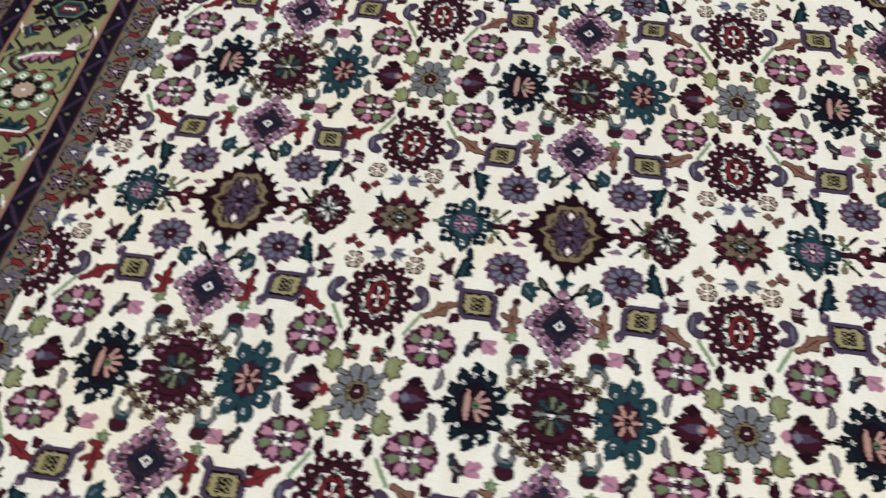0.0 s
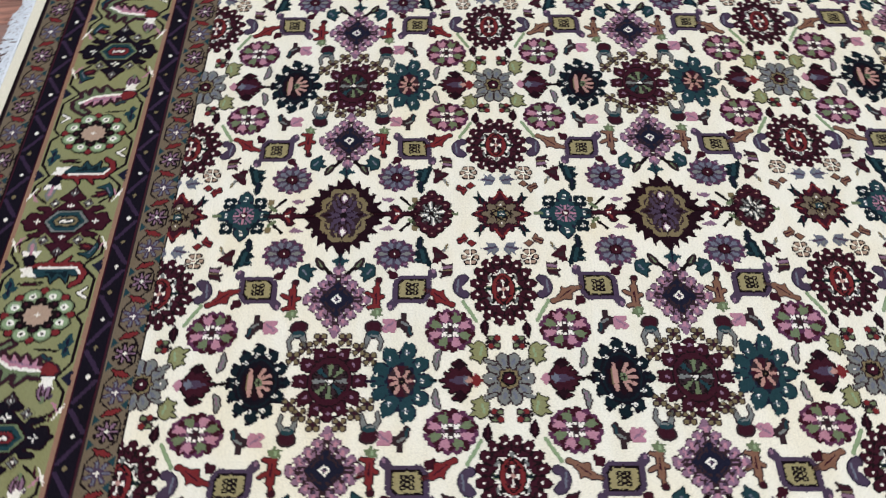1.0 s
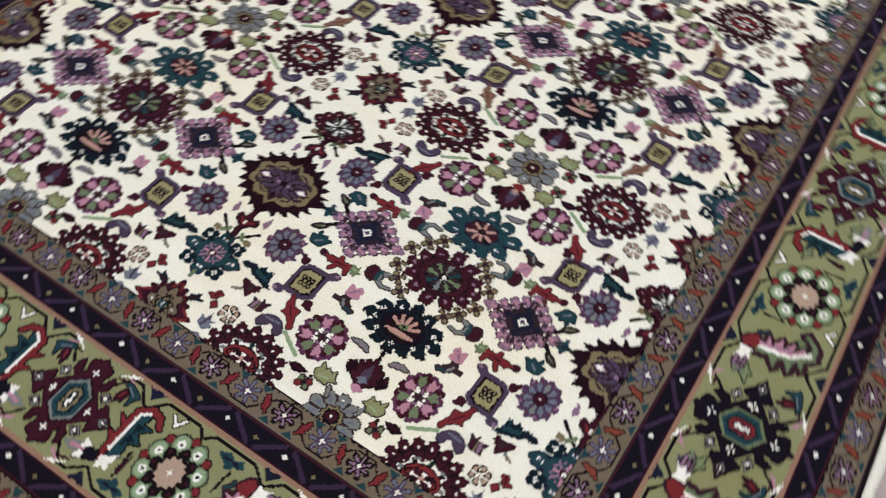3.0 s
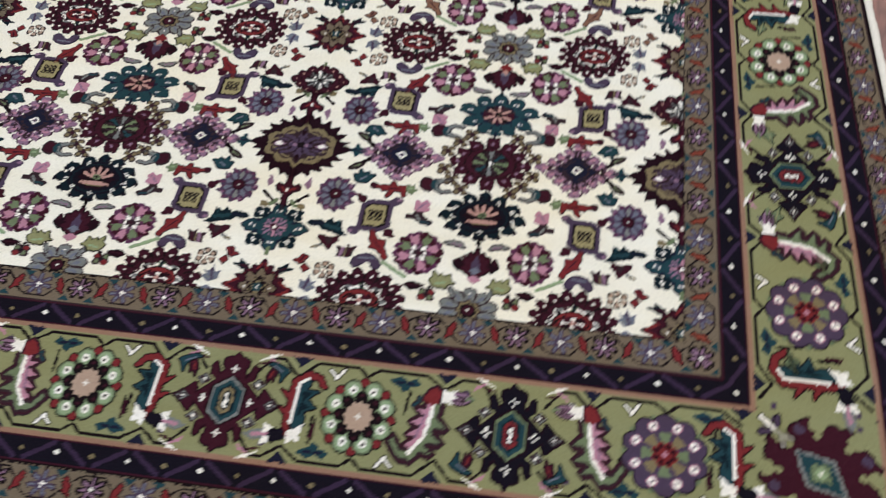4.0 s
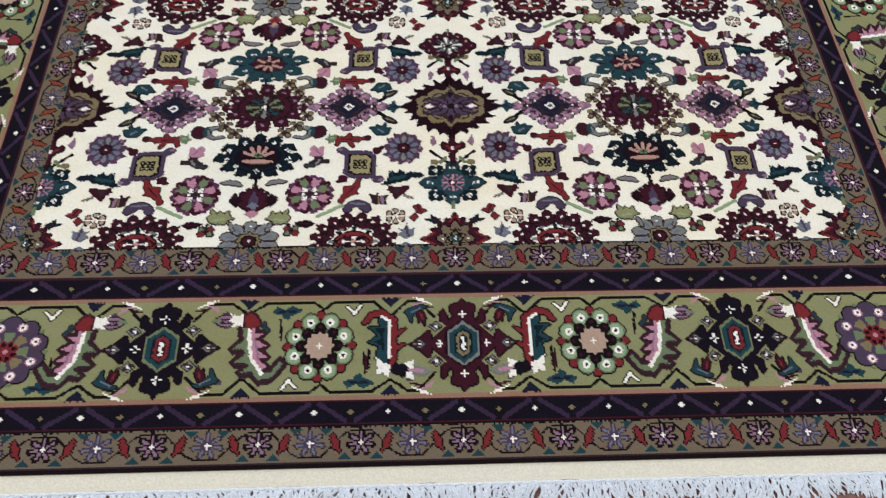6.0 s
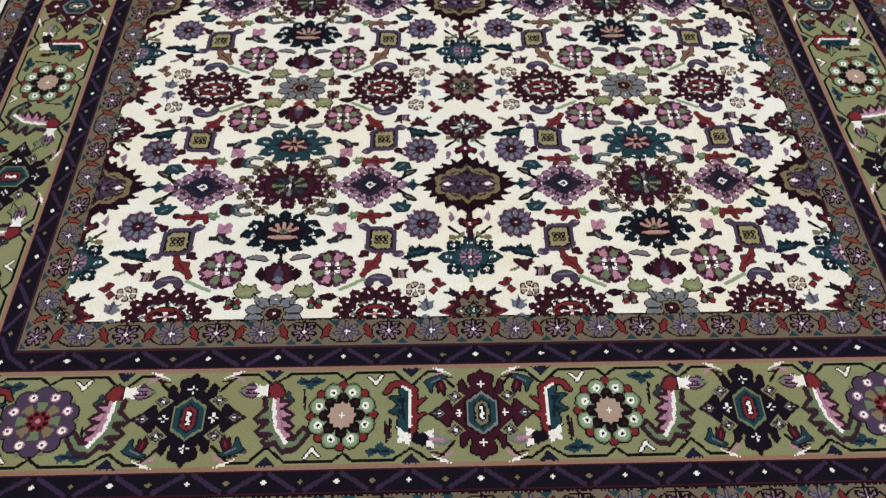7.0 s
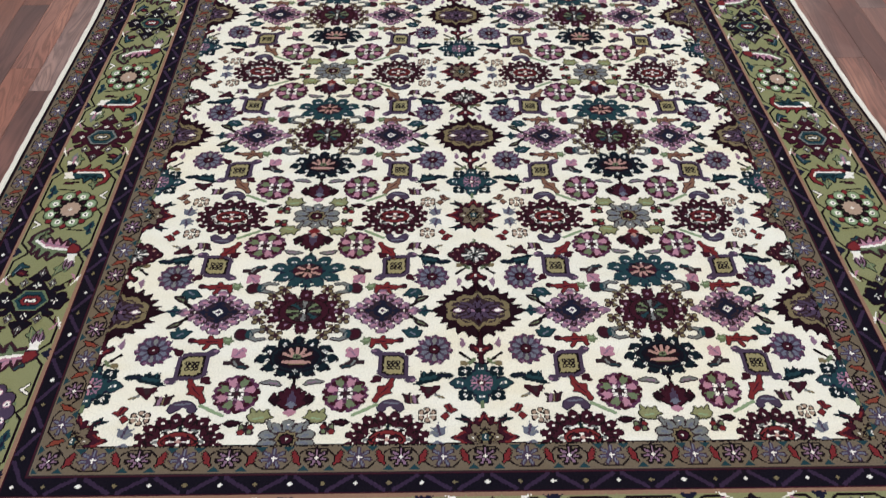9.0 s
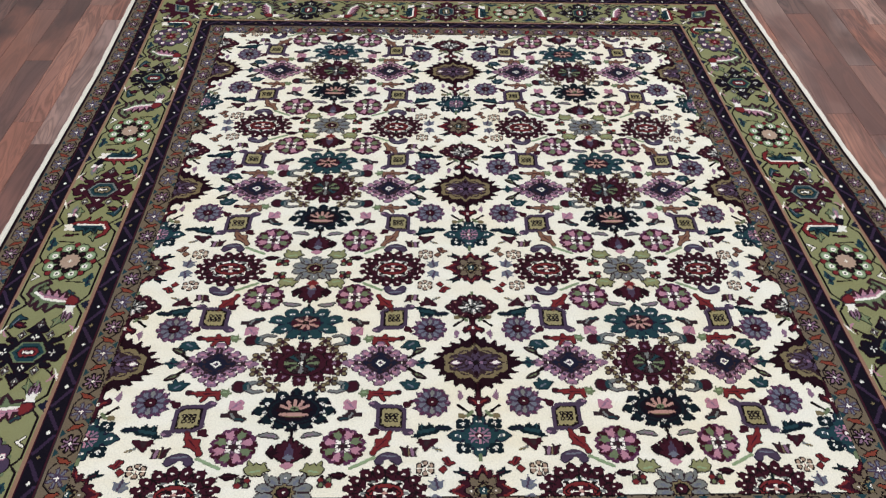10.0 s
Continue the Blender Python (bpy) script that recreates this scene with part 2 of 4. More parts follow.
class Chart:
    """A weaver's chart, drawn with simple shapes in knots from its middle."""

    def __init__(self, w, h, loose=1.0):
        w, h = round(w * FINE), round(h * FINE)
        self.w, self.h = w, h
        self.a = np.full((h, w), -1)
        self.X, self.Y = np.meshgrid((np.arange(w) - (w - 1) / 2) / FINE, (np.arange(h) - (h - 1) / 2) / FINE)
        # the weaver's hand: rows and single knots stray a little
        self.X = self.X + loose * (hand.uniform(-0.28, 0.28, (h, 1)) + hand.uniform(-0.24, 0.24, (h, w)))
        self.Y = self.Y + loose * (hand.uniform(-0.14, 0.14, (1, w)) + hand.uniform(-0.22, 0.22, (h, w)))

    def xy(self, sym):
        return (abs(self.X) if "x" in sym else self.X), (abs(self.Y) if "y" in sym else self.Y)

    def paint(self, mask, dye):
        self.a[mask] = CODE[dye] if dye else -1
        return self

    def e(self, dye, cx, cy, rx, ry, sym=""):
        x, y = self.xy(sym)
        return self.paint(((x - cx) / rx) ** 2 + ((y - cy) / ry) ** 2 <= 1, dye)

    def d(self, dye, cx, cy, rx, ry, sym=""):
        x, y = self.xy(sym)
        return self.paint(abs(x - cx) / rx + abs(y - cy) / ry <= 1, dye)

    def b(self, dye, x0, y0, x1, y1, sym=""):
        x, y = self.xy(sym)
        return self.paint((x >= x0) & (x <= x1) & (y >= y0) & (y <= y1), dye)

    def line(self, dye, x0, y0, x1, y1, wide=1.0, sym=""):
        x, y = self.xy(sym)
        dx, dy = x1 - x0, y1 - y0
        t = np.clip(((x - x0) * dx + (y - y0) * dy) / (dx * dx + dy * dy + 1e-9), 0, 1)
        return self.paint(np.hypot(x - x0 - t * dx, y - y0 - t * dy) <= wide / 2 + 0.05, dye)

    def poly(self, dye, pts, sym=""):
        x, y = self.xy(sym)
        inside = np.zeros(x.shape, bool)
        for (ax, ay), (bx, by) in zip(pts, pts[1:] + pts[:1]):
            if ay != by:
                inside ^= ((ay > y) != (by > y)) & (x < (bx - ax) * (y - ay) / (by - ay) + ax)
        return self.paint(inside, dye)

    def lobes(self, dye, rx, ry, n, deep, phase=0.0, power=1.0, cx=0, cy=0):
        """A flower's outline: n lobes, deep as a share of its radius."""
        x, y = (self.X - cx) / rx, (self.Y - cy) / ry
        w = np.cos(n * (np.arctan2(y, x) - radians(phase)))
        return self.paint(np.hypot(x, y) <= 1 - deep + deep * np.sign(w) * abs(w) ** power, dye)

    def petals(self, dyes, rx, ry, n, r0, phase=0.0, share=0.8, cx=0, cy=0):
        """Wedges round a heart from r0 to the rim, in turn of the dyes given."""
        x, y = (self.X - cx) / rx, (self.Y - cy) / ry
        turn = (np.arctan2(y, x) - radians(phase)) / (2 * math.pi) * n
        k = np.floor(turn + 0.5)
        r = np.hypot(x, y)
        for i in range(n):
            self.paint((np.mod(k, n) == i) & (abs(turn - k) < share / 2) & (r > r0) & (r <= 1), dyes[i % len(dyes)])
        return self

    def ring(self, dye, n, rx, ry, size, phase=0.0, cx=0, cy=0, aspect=1.0):
        """n round spots on an oval."""
        for i in range(n):
            t = radians(phase) + 2 * math.pi * i / n
            self.e(dye, cx + rx * math.cos(t), cy + ry * math.sin(t), size, size * aspect)
        return self

    def rim(self, dye, wide=1):
        for _ in range(wide):
            full = self.a >= 0
            grown = full.copy()
            grown[1:] |= full[:-1]
            grown[:-1] |= full[1:]
            grown[:, 1:] |= full[:, :-1]
            grown[:, :-1] |= full[:, 1:]
            self.paint(grown & ~full, dye)
        return self

    def tidy(self):
        """Drops stray knots that do not join the motif's middle."""
        full = self.a >= 0
        kept = np.zeros_like(full)
        kept[self.h // 2, self.w // 2] = True
        for _ in range(self.w + self.h):
            grown = kept.copy()
            grown[1:] |= kept[:-1]
            grown[:-1] |= kept[1:]
            grown[:, 1:] |= kept[:, :-1]
            grown[:, :-1] |= kept[:, 1:]
            kept = grown & full
        return self.paint(~kept, "")

    def fill(self, dye):
        return self.paint(self.a < 0, dye)

    def spot(self, dye, rim, cx, cy, rx, ry, sym="x", edge=0.7):
        """A petal with an outline of its own."""
        return self.e(rim, cx, cy, rx + edge, ry + edge, sym).e(dye, cx, cy, rx, ry, sym)

    def stamp(self, other, cx, cy, flip=False, turn=0):
        cells = other.a[:, ::-1] if flip else other.a
        cells = np.rot90(cells, turn)
        h, w = cells.shape
        i0, j0 = round(cx * FINE + (self.w - w) / 2), round(cy * FINE + (self.h - h) / 2)
        for j in range(max(0, -j0), min(h, self.h - j0)):
            for i in range(max(0, -i0), min(w, self.w - i0)):
                if cells[j, i] >= 0:
                    self.a[j0 + j, i0 + i] = cells[j, i]
        return self


# ---- charts of the field's motifs ----
def medallion():
    c = Chart(65, 57).e("P", 0, 0, 23, 19.4).d("P", 0, 0, 27, 25).d("P", 0, 0, 31, 13)
    for i in range(22):
        t = radians(360 / 22 * (i + 0.5))
        c.poly("P", [(22 * math.cos(t - 0.13), 18.6 * math.sin(t - 0.13)), (28 * math.cos(t + 0.07), 23.6 * math.sin(t + 0.07)), (22 * math.cos(t + 0.15), 18.6 * math.sin(t + 0.15))])
    c.d("O", 0, 0, 11, 18).e("O", 7.6, 8.4, 5.8, 5.2, "xy").e("O", 15, 4.0, 4.8, 4.6, "xy").d("O", 0, 0, 19.6, 15.6)
    c.d("X", 0, 0, 9, 15).e("X", 6.4, 6.6, 4.6, 4.2, "xy").d("X", 0, 0, 18, 10).e("X", 12.4, 3.8, 4.2, 3.4, "xy")
    c.line("O", 9.5, 7.6, 5.4, 9.6, 1.4, "xy").line("O", 15.4, 3, 12.4, 4.6, 1.2, "xy")
    c.d("V", 0, 0, 5.4, 12.6).line("V", 5, 5, 9.4, 6.6, 2.0, "xy").line("V", 7.6, 3, 13, 4.2, 1.5, "xy").d("P", 0, 9.4, 1.5, 3, "y").e("P", 0, 0, 6.8, 6)
    c.petals("LVVVLVVV", 6.4, 5.6, 8, 0.3, 0, 0.86).ring("V", 8, 5.6, 5, 1.5).ring("P", 8, 5.8, 5.2, 0.7, 22.5)
    c.d("P", 12.2, 0, 5, 3.4, "x").d("L", 12.2, 0, 4, 2.6, "x").d("W", 12.4, 0, 2.6, 1.7, "x").e("K", 0, 0, 2.3, 2.2)
    return c.tidy()


def purple_flower():
    c = Chart(29, 31)
    for i in range(12):
        t = radians(30 * i + 6)
        x, y = math.cos(t), math.sin(t)
        c.e("V2"[i % 2], 9.6 * x, 10.6 * y, 2.9, 2.9).line("2V"[i % 2], 10 * x, 11 * y, 12.6 * x + 0.6, 13.4 * y, 1.8)
    c.e("V", 0, 0, 9.2, 10.2)
    for i in range(10):
        t = radians(36 * i + 18)
        x, y = math.cos(t), math.sin(t)
        c.poly("BY"[i % 5 == 2], [(3.6 * x, 3.8 * y), (8.4 * math.cos(t - 0.24), 9.2 * math.sin(t - 0.24)), (10.4 * x, 11.4 * y), (8.4 * math.cos(t + 0.2), 9.2 * math.sin(t + 0.2))])
    c.ring("L", 5, 11, 12, 0.9, 36).e("P", 0, 0, 4.4, 4.4).e("M", 0, 0, 3.4, 3.4)
    return c.b("W", -0.7, -0.6, 0.7, 0.6)


def diamond_flower():
    c = Chart(49, 43).d("X", 0, 0, 20.6, 16.8).d("L", 0, 0, 19.8, 16)
    for k in range(5):
        f = k / 4
        x, y = 18.2 * (1 - f), 14.8 * f
        c.spot("L", "X", x, y, 3.5, 3.1, "xy", 0.6).line("L", x, y, x + 1.6, y + 2.4, 2.2, "xy").line("I", x - 1.4, y, x + 1.0, y + 0.6, 1.4, "xy")
    for k in range(4):
        f = (k + 0.5) / 4
        x, y = 19.4 * (1 - f), 16 * f
        c.e("C", x + 0.6, y + 0.6, 0.8, 0.8, "xy").line("X", x - 1.0, y - 0.8, 11 * (1 - f), 9 * f, 0.9, "xy")
        c.line("X", x - 3.0, y + 0.6, x - 0.4, y - 2.6, 0.9, "xy").b("C", x - 4.0, y - 2.2, x - 3.2, y - 1.4, "xy")
    c.d("L", 22, 0, 2.6, 2.2, "x").ring("V", 8, 12.6, 10.4, 0.9, 22.5)
    c.d("X", 0, 0, 12.4, 10.2).d("D", 0, 0, 11.6, 9.4).d("X", 7, 1.6, 1.8, 1.2, "xy").line("X", 2, 6, 6, 3.2, 0.9, "xy")
    return c.d("W", 0, 0, 3.3, 2.9).d("D", 0, 0, 1.9, 1.6).b("L", -0.5, -0.5, 0.5, 0.5)


def roundel():
    c = Chart(57, 47).e("K", 0, 0, 19.6, 15.2).e("M", 0, 0, 19, 14.6)
    for i in range(16):
        t = radians(22.5 * i + 11)
        x, y = 22 * math.cos(t), 17.4 * math.sin(t)
        c.e("K", x, y, 4.1, 3.7).e("M", x, y, 3.5, 3.1).line("M", x, y, x * 1.17, y * 1.17 + 0.6, 2.0)
    for i in range(16):
        t = radians(22.5 * i)
        c.line("K", 16 * math.cos(t), 12.4 * math.sin(t), 22 * math.cos(t), 17.4 * math.sin(t), 1.0)
        c.e("C", 23.6 * math.cos(t), 18.8 * math.sin(t), 1.3, 1.2).e("W", 20.6 * math.cos(t + 0.19), 16.2 * math.sin(t + 0.19), 0.9, 0.8)
    c.lobes("K", 16.4, 12.4, 8, 0.12, 0).lobes("W", 15.4, 11.4, 8, 0.14, 0).petals("YWKWSWKW", 14.6, 10.8, 16, 0.5, 0, 0.66)
    c.line("Y", 5, 9.4, 9, 8, 1.6, "xy").line("G", 0, 8, 0, 10.4, 2, "xy").ring("M", 8, 13.6, 9.8, 1.2, 22.5)
    c.e("K", 0, 0, 12, 7.6).e("R", 0, 0, 11.2, 6.8).e("M", 0, 0, 7.6, 4.2).petals("WMWK", 6.6, 3.8, 8, 0.3, 0, 0.7).d("Q", 0, 0, 2.2, 1.6)
    return c.line("K", 5, 4.2, 10, 0.4, 0.9, "xy")


def maroon_flower():
    c = Chart(51, 43)
    petals = ((0, 14.6, 2.6, 18.6), (10.4, 12, 14.6, 15), (17, 5.6, 20.6, 9), (20.4, 0, 24.6, 0))
    for x, y, hx, hy in petals:
        c.spot("M", "K", x, y, 4.4, 3.9, "xy", 0.5).line("M", x, y, hx, hy, 2.6, "xy").line("M", x, y, hx * 1.05 - 3, hy * 1.05, 1.8, "xy")
    c.e("K", 0, 0, 16, 12).e("M", 0, 0, 15.4, 11.4)
    for x, y in ((5.4, 15), (15.4, 10.6), (20.6, 3.6)):
        c.e("C", x, y, 1.2, 1.1, "xy")
    for x, y, hx, hy in petals:
        c.b("L", x - 1.1, y - 0.5, x + 1.1, y + 0.5, "xy").b("L", x - 0.5, y - 1.1, x + 0.5, y + 1.1, "xy")
    c.lobes("K", 12, 10, 8, 0.06, 22.5).petals("SXTXYXSX", 10.8, 9, 16, 0.28, 0, 0.8).ring("K", 8, 9.6, 8, 0.8, 22.5)
    return c.e("K", 0, 0, 3.0, 2.6).b("W", -1.8, -0.5, 1.8, 0.5).b("W", -0.5, -1.8, 0.5, 1.8)


def palmette():
    c = Chart(57, 45)
    ring = ((0, 15.4, 3.8), (9.6, 12.6, 4.2), (18, 7, 4.2), (22, -0.6, 4.2), (17, -8, 4.2), (8.6, -12.4, 4.0), (0, -14.6, 3.4))
    for x, y, r in ring:
        c.spot("G", "N", x, y, r, r * 0.92, "x", 0.6)
        c.d("G", x * 1.16, y * 1.16 + 1, 2.4, 2.4, "x").d("N", x * 1.14 + 2.4, y * 1.1 - 1.4, 1.9, 1.9, "x")
    c.e("N", 0, 0, 19, 13.6).e("G", 0, 0, 17, 12)
    for x, y in ((4.8, 16), (14.4, 11.6), (21.6, 3.6), (20.8, -5), (13.2, -12), (4.4, -15.4)):
        c.d("C", x, y, 1.3, 1.3, "x")
    c.e("N", 0, 0, 15.4, 10.8).lobes("P", 12.4, 9.4, 10, 0.08, 0)
    for x, y in ((9.4, 11.6), (18.6, 5.4), (19.4, -2), (13.4, -8), (0, -12.4)):
        c.b("W", x - 1.7, y - 0.6, x - 0.4, y + 0.6, "x").b("W", x + 0.4, y - 0.6, x + 1.7, y + 0.6, "x").b("W", x - 0.5, y + 0.7, x + 0.5, y + 1.8, "x").b("W", x - 0.5, y - 1.8, x + 0.5, y - 0.7, "x")
    for x, y in ((0, 9), (4.8, 7.4), (9, 3.6)):
        c.line("K", x * 0.3, -1, x, y, 3.6, "x").line("Q", x * 0.45, 1, x, y, 2.2, "x")
    c.poly("Q", [(0, -5.6), (10.6, -5.2), (8.6, -3), (2, -2.6), (0, -2.6)], "x").line("K", 0, -1.8, 7.4, -1.8, 0.9, "x").line("O", 0, -6, 5, -6, 1, "x")
    return c.e("S", 0, 1, 3.0, 2.2).line("K", -2, 1, 2, 1, 0.8).b("K", -0.5, -0.5, 0.5, 2.5).line("K", 0, -16, 0, -21, 1.2)


def teal_flower():
    c = Chart(59, 43)
    ring = ((0, 14, 4.2), (11.4, 11.2, 4.6), (20.6, 4, 4.6), (17.6, -6.8, 4.6), (8, -12, 4.4), (0, -13.4, 3))
    for x, y, r in ring:
        c.spot("T", "D", x, y, r, r * 0.92, "x", 0.6).d("T", x * 1.17, y * 1.17 + 1, 2.6, 2.4, "x").d("T", x * 1.12 + 2.4, y * 1.06 - 2, 2.2, 2.0, "x")
    c.e("T", 0, 0, 18.4, 12)
    for x, y in ((5.6, 14.6), (17, 9), (22, -1.8), (13.6, -11.4), (4, -14)):
        c.d("C", x, y, 1.3, 1.3, "x").line("D", x * 0.9, y * 0.9, x * 0.72, y * 0.72, 1.0, "x")
    for x, y in ((0, 12), (10.8, 9.8), (19.4, 3), (15, -6.8)):
        c.b("W", x - 1.8, y - 0.6, x - 0.4, y + 0.6, "x").b("W", x + 0.4, y - 0.6, x + 1.8, y + 0.6, "x").b("B", x - 0.5, y - 1.7, x + 0.5, y + 1.7, "x")
    c.lobes("D", 13, 9.4, 8, 0.10, 0).lobes("X", 11.4, 8.2, 8, 0.12, 22.5).petals("MXMK", 10.4, 7.6, 8, 0.2, 0, 0.8)
    for x, y in ((0, 6), (6.6, 3.8), (8, -3.2), (2.6, -6)):
        c.line("Q", x * 0.4, y * 0.4, x, y, 1.9, "x")
    c.e("K", 0, 0.5, 2.4, 2).b("O", -0.6, 0, 0.6, 1).b("W", -0.6, 7.4, 0.6, 8.2)
    return c.line("D", 0, -15, 0, -20, 1.2)


def tulip(up):
    c = Chart(27, 29)
    c.poly("M", [(0, 9.5), (1.6, 5), (4, 7), (4.6, 3), (7, 4), (6, -6), (0, -9)], "x").poly("M", [(4, -7), (12, -1), (10, 3), (7, -1), (4, 2)], "x")
    c.d("P", 9, -1.5, 3.6, 3, "x").rim("K").poly("V", [(0, 5), (2.4, 0), (2.4, -5), (0, -7)], "x").d("B", 0, -5, 3.2, 2.4)
    c.poly("I", [(0, -13), (4, -9.5), (0, -7.4)], "x").line("K", 0, 9, 0, 13.5, 1)
    if up:
        c.a = c.a[::-1].copy()
        c.d("R", 0, 10, 4, 3.4).d("Q", 0, 6, 2, 2)
    return c


def grey_flower():
    c = Chart(39, 35)
    ring = ((0, 11.4), (8, 9), (13, 3.4), (13, -3.4), (8, -9), (0, -11.4))
    for x, y in ring:
        c.spot("Y", "X", x, y, 3.4, 3.0, "x", 0.6)
    c.line("X", 12, 13, 10, 8, 3.2, "x").line("Y", 12, 13, 10, 8, 1.9, "x").line("X", 12, -13, 10, -8, 3.2, "x").line("Y", 12, -13, 10, -8, 1.9, "x").e("Y", 0, 0, 12, 9.6)
    for x, y in ring:
        c.line("B", x * 0.72, y * 0.72, x * 0.95, y * 0.95, 1.8, "x")
    for x, y in ((4.4, 11.6), (11.6, 6.6), (15, 0), (11.6, -6.6), (4.4, -11.6)):
        c.line("X", x * 0.55, y * 0.55, x, y, 0.9, "x")
    c.lobes("X", 8, 7.2, 8, 0.08, 0).lobes("O", 7, 6.2, 8, 0.08, 0).e("K", 0, 0, 5, 4.4).e("M", 0, 0, 3.6, 3.0)
    return c.b("W", -0.6, -0.6, 0.6, 0.6).b("W", -0.6, 10, 0.6, 11).b("W", -0.6, -11, 0.6, -10)


def pink_flower():
    c = Chart(33, 35)
    for k in range(16):
        t = radians(22.5 * k + 8)
        c.e("2M"[k % 3 == 0], 11 * math.cos(t), 11.8 * math.sin(t), 2.8, 2.8)
    c.e("2", 0, 0, 11, 11.8).ring("M", 8, 9.4, 10.2, 2.2, 0)
    for k in range(8):
        t = radians(45 * k + 22.5)
        x, y = math.cos(t), math.sin(t)
        c.poly("IS"[k % 2], [(4 * x, 4.2 * y), (8.6 * math.cos(t - 0.34), 9.2 * math.sin(t - 0.34)), (11.6 * math.cos(t - 0.22), 12.4 * math.sin(t - 0.22)), (10.6 * x, 11.2 * y), (12 * math.cos(t + 0.14), 12.8 * math.sin(t + 0.14)), (8 * math.cos(t + 0.26), 8.6 * math.sin(t + 0.26))])
    c.e("X", 0, 0, 5.0, 5.2).b("W", 1.4, 1.8, 4.0, 4.4, "xy").b("W", 2.6, -0.9, 4.4, 0.9, "x").b("L", -0.8, 2.8, 0.8, 4.6, "y")
    return c.b("X", -1.7, -1.7, 1.7, 1.7).b("M", -0.8, -0.8, 0.8, 0.8)


def teal_floret():
    c = Chart(47, 43).d("T", 0, 0, 15, 15).e("T", 0, 0, 11.4, 11.6).e("T", 14.4, 0, 5, 4.6, "x").e("T", 0, 13.6, 4, 4, "y").d("T", 19.4, 0, 2, 1.8, "x").rim("D")
    c.ring("D", 8, 12.4, 11.8, 1.4, 22.5)
    for x, y in ((10.8, 10.6), (10.8, -10.6)):
        for a in (x, -x):
            c.ring("G", 4, 3.2, 2.9, 2.5, 45, a, y).e("G", a, y, 3.4, 3.2)
        c.b("W", x - 1.9, y - 0.6, x - 0.5, y + 0.6, "x").b("W", x + 0.5, y - 0.6, x + 1.9, y + 0.6, "x").b("W", x - 0.5, y + 0.6, x + 0.5, y + 1.9, "x").b("W", x - 0.5, y - 1.9, x + 0.5, y - 0.6, "x")
    for x, y in ((0, 12.4), (14.6, 0), (0, -12.4)):
        c.b("W", x - 2.1, y - 1.4, x - 0.8, y + 0.6, "x").b("W", x + 0.8, y - 0.6, x + 2.1, y + 1.4, "x").b("B", x - 0.5, y - 1.6, x + 0.5, y + 1.6, "x")
    c.line("L", 1, 1, 5.6, 5.2, 1.6, "xy").line("I", 0, 6.6, 0, 0, 1.3, "xy").line("I", 0, 0, 7, 0, 1.3, "xy").e("L", 6.4, 2.4, 1.0, 0.9, "xy").e("L", 2.6, 6, 0.9, 0.9, "xy")
    c.e("M", 0, 0, 2.8, 2.6).b("W", -1.2, -0.5, 1.2, 0.5).b("W", -0.5, -1.2, 0.5, 1.2)
    return c.line("S", 0, -17, 0, -20.5, 2.4)


def red_floret():
    c = Chart(41, 33)
    for x, y in ((0, 10.5), (7, 8.6), (12, 4.4), (16, 0), (12, -4.4), (7, -8.6), (0, -10.5)):
        c.e("M", x, y, 3.2, 2.8, "x")
    c.e("M", 0, 0, 12.5, 9.5).rim("K")
    for x, y in ((0, 10.5), (7, 8.6), (12.4, 4.4), (16, 0), (12.4, -4.4), (7, -8.6), (0, -10.5)):
        c.b("Q", x - 0.6, y - 0.6, x + 0.6, y + 0.6, "x")
    c.lobes("Y", 10, 8, 8, 0.12, 0).petals("WKXKWKXK", 10, 8, 16, 0.2, 10, 0.6).ring("W", 8, 4.4, 3.4, 0.8, 12).e("K", 0, 0, 1.8, 1.6)
    return c.line("S", 0, 13, 0, 16, 2).line("M", 0, -12, 0, -16, 1.6)


def star():
    c = Chart(51, 47)
    c.poly("M", [(0, 20), (2.4, 15), (6, 15.6), (6, 11.6), (11, 12.6), (10, 8), (14.6, 7.4), (13, 4), (16, 2.6), (21.6, 0), (16, -2.6), (13, -4), (14.6, -7.4), (10, -8), (11, -12.6), (6, -11.6), (6, -15.6), (2.4, -15), (0, -20)], "x").rim("P")
    c.line("R", 1, 17, 3, 13, 1.2, "xy").line("R", 7, 11, 9.4, 8.6, 1.2, "xy").line("R", 13, 4.6, 19, 0.8, 1.4, "xy")
    c.lobes("P", 13, 14.6, 8, 0.14, 0).lobes("U", 11.6, 13.2, 8, 0.15, 0).lobes("P", 7.4, 8, 8, 0.14, 22.5).lobes("O", 6.2, 6.8, 8, 0.16, 22.5)
    c.line("K", 5, 0, 2, 3.4, 1.2, "xy").line("K", 0, 7.4, 2.2, 4, 1.2, "xy").e("T", 0, 0, 2.8, 3.2).b("W", -0.6, -1.6, 0.6, 1.6).b("W", 7.4, -0.6, 8.6, 0.6, "x")
    for y in (13.4, -13.4):
        s = 1 if y > 0 else -1
        c.poly("G", [(9, y - 1 * s), (12, y - 2.4 * s), (15, y - 0.4 * s), (20, y + 2 * s), (15.4, y + 2.2 * s), (15, y + 5.4 * s), (11.6, y + 2.6 * s), (9, y + 2 * s)], "x").line("M", 10, y, 14, y + s, 1.4, "x")
    return c


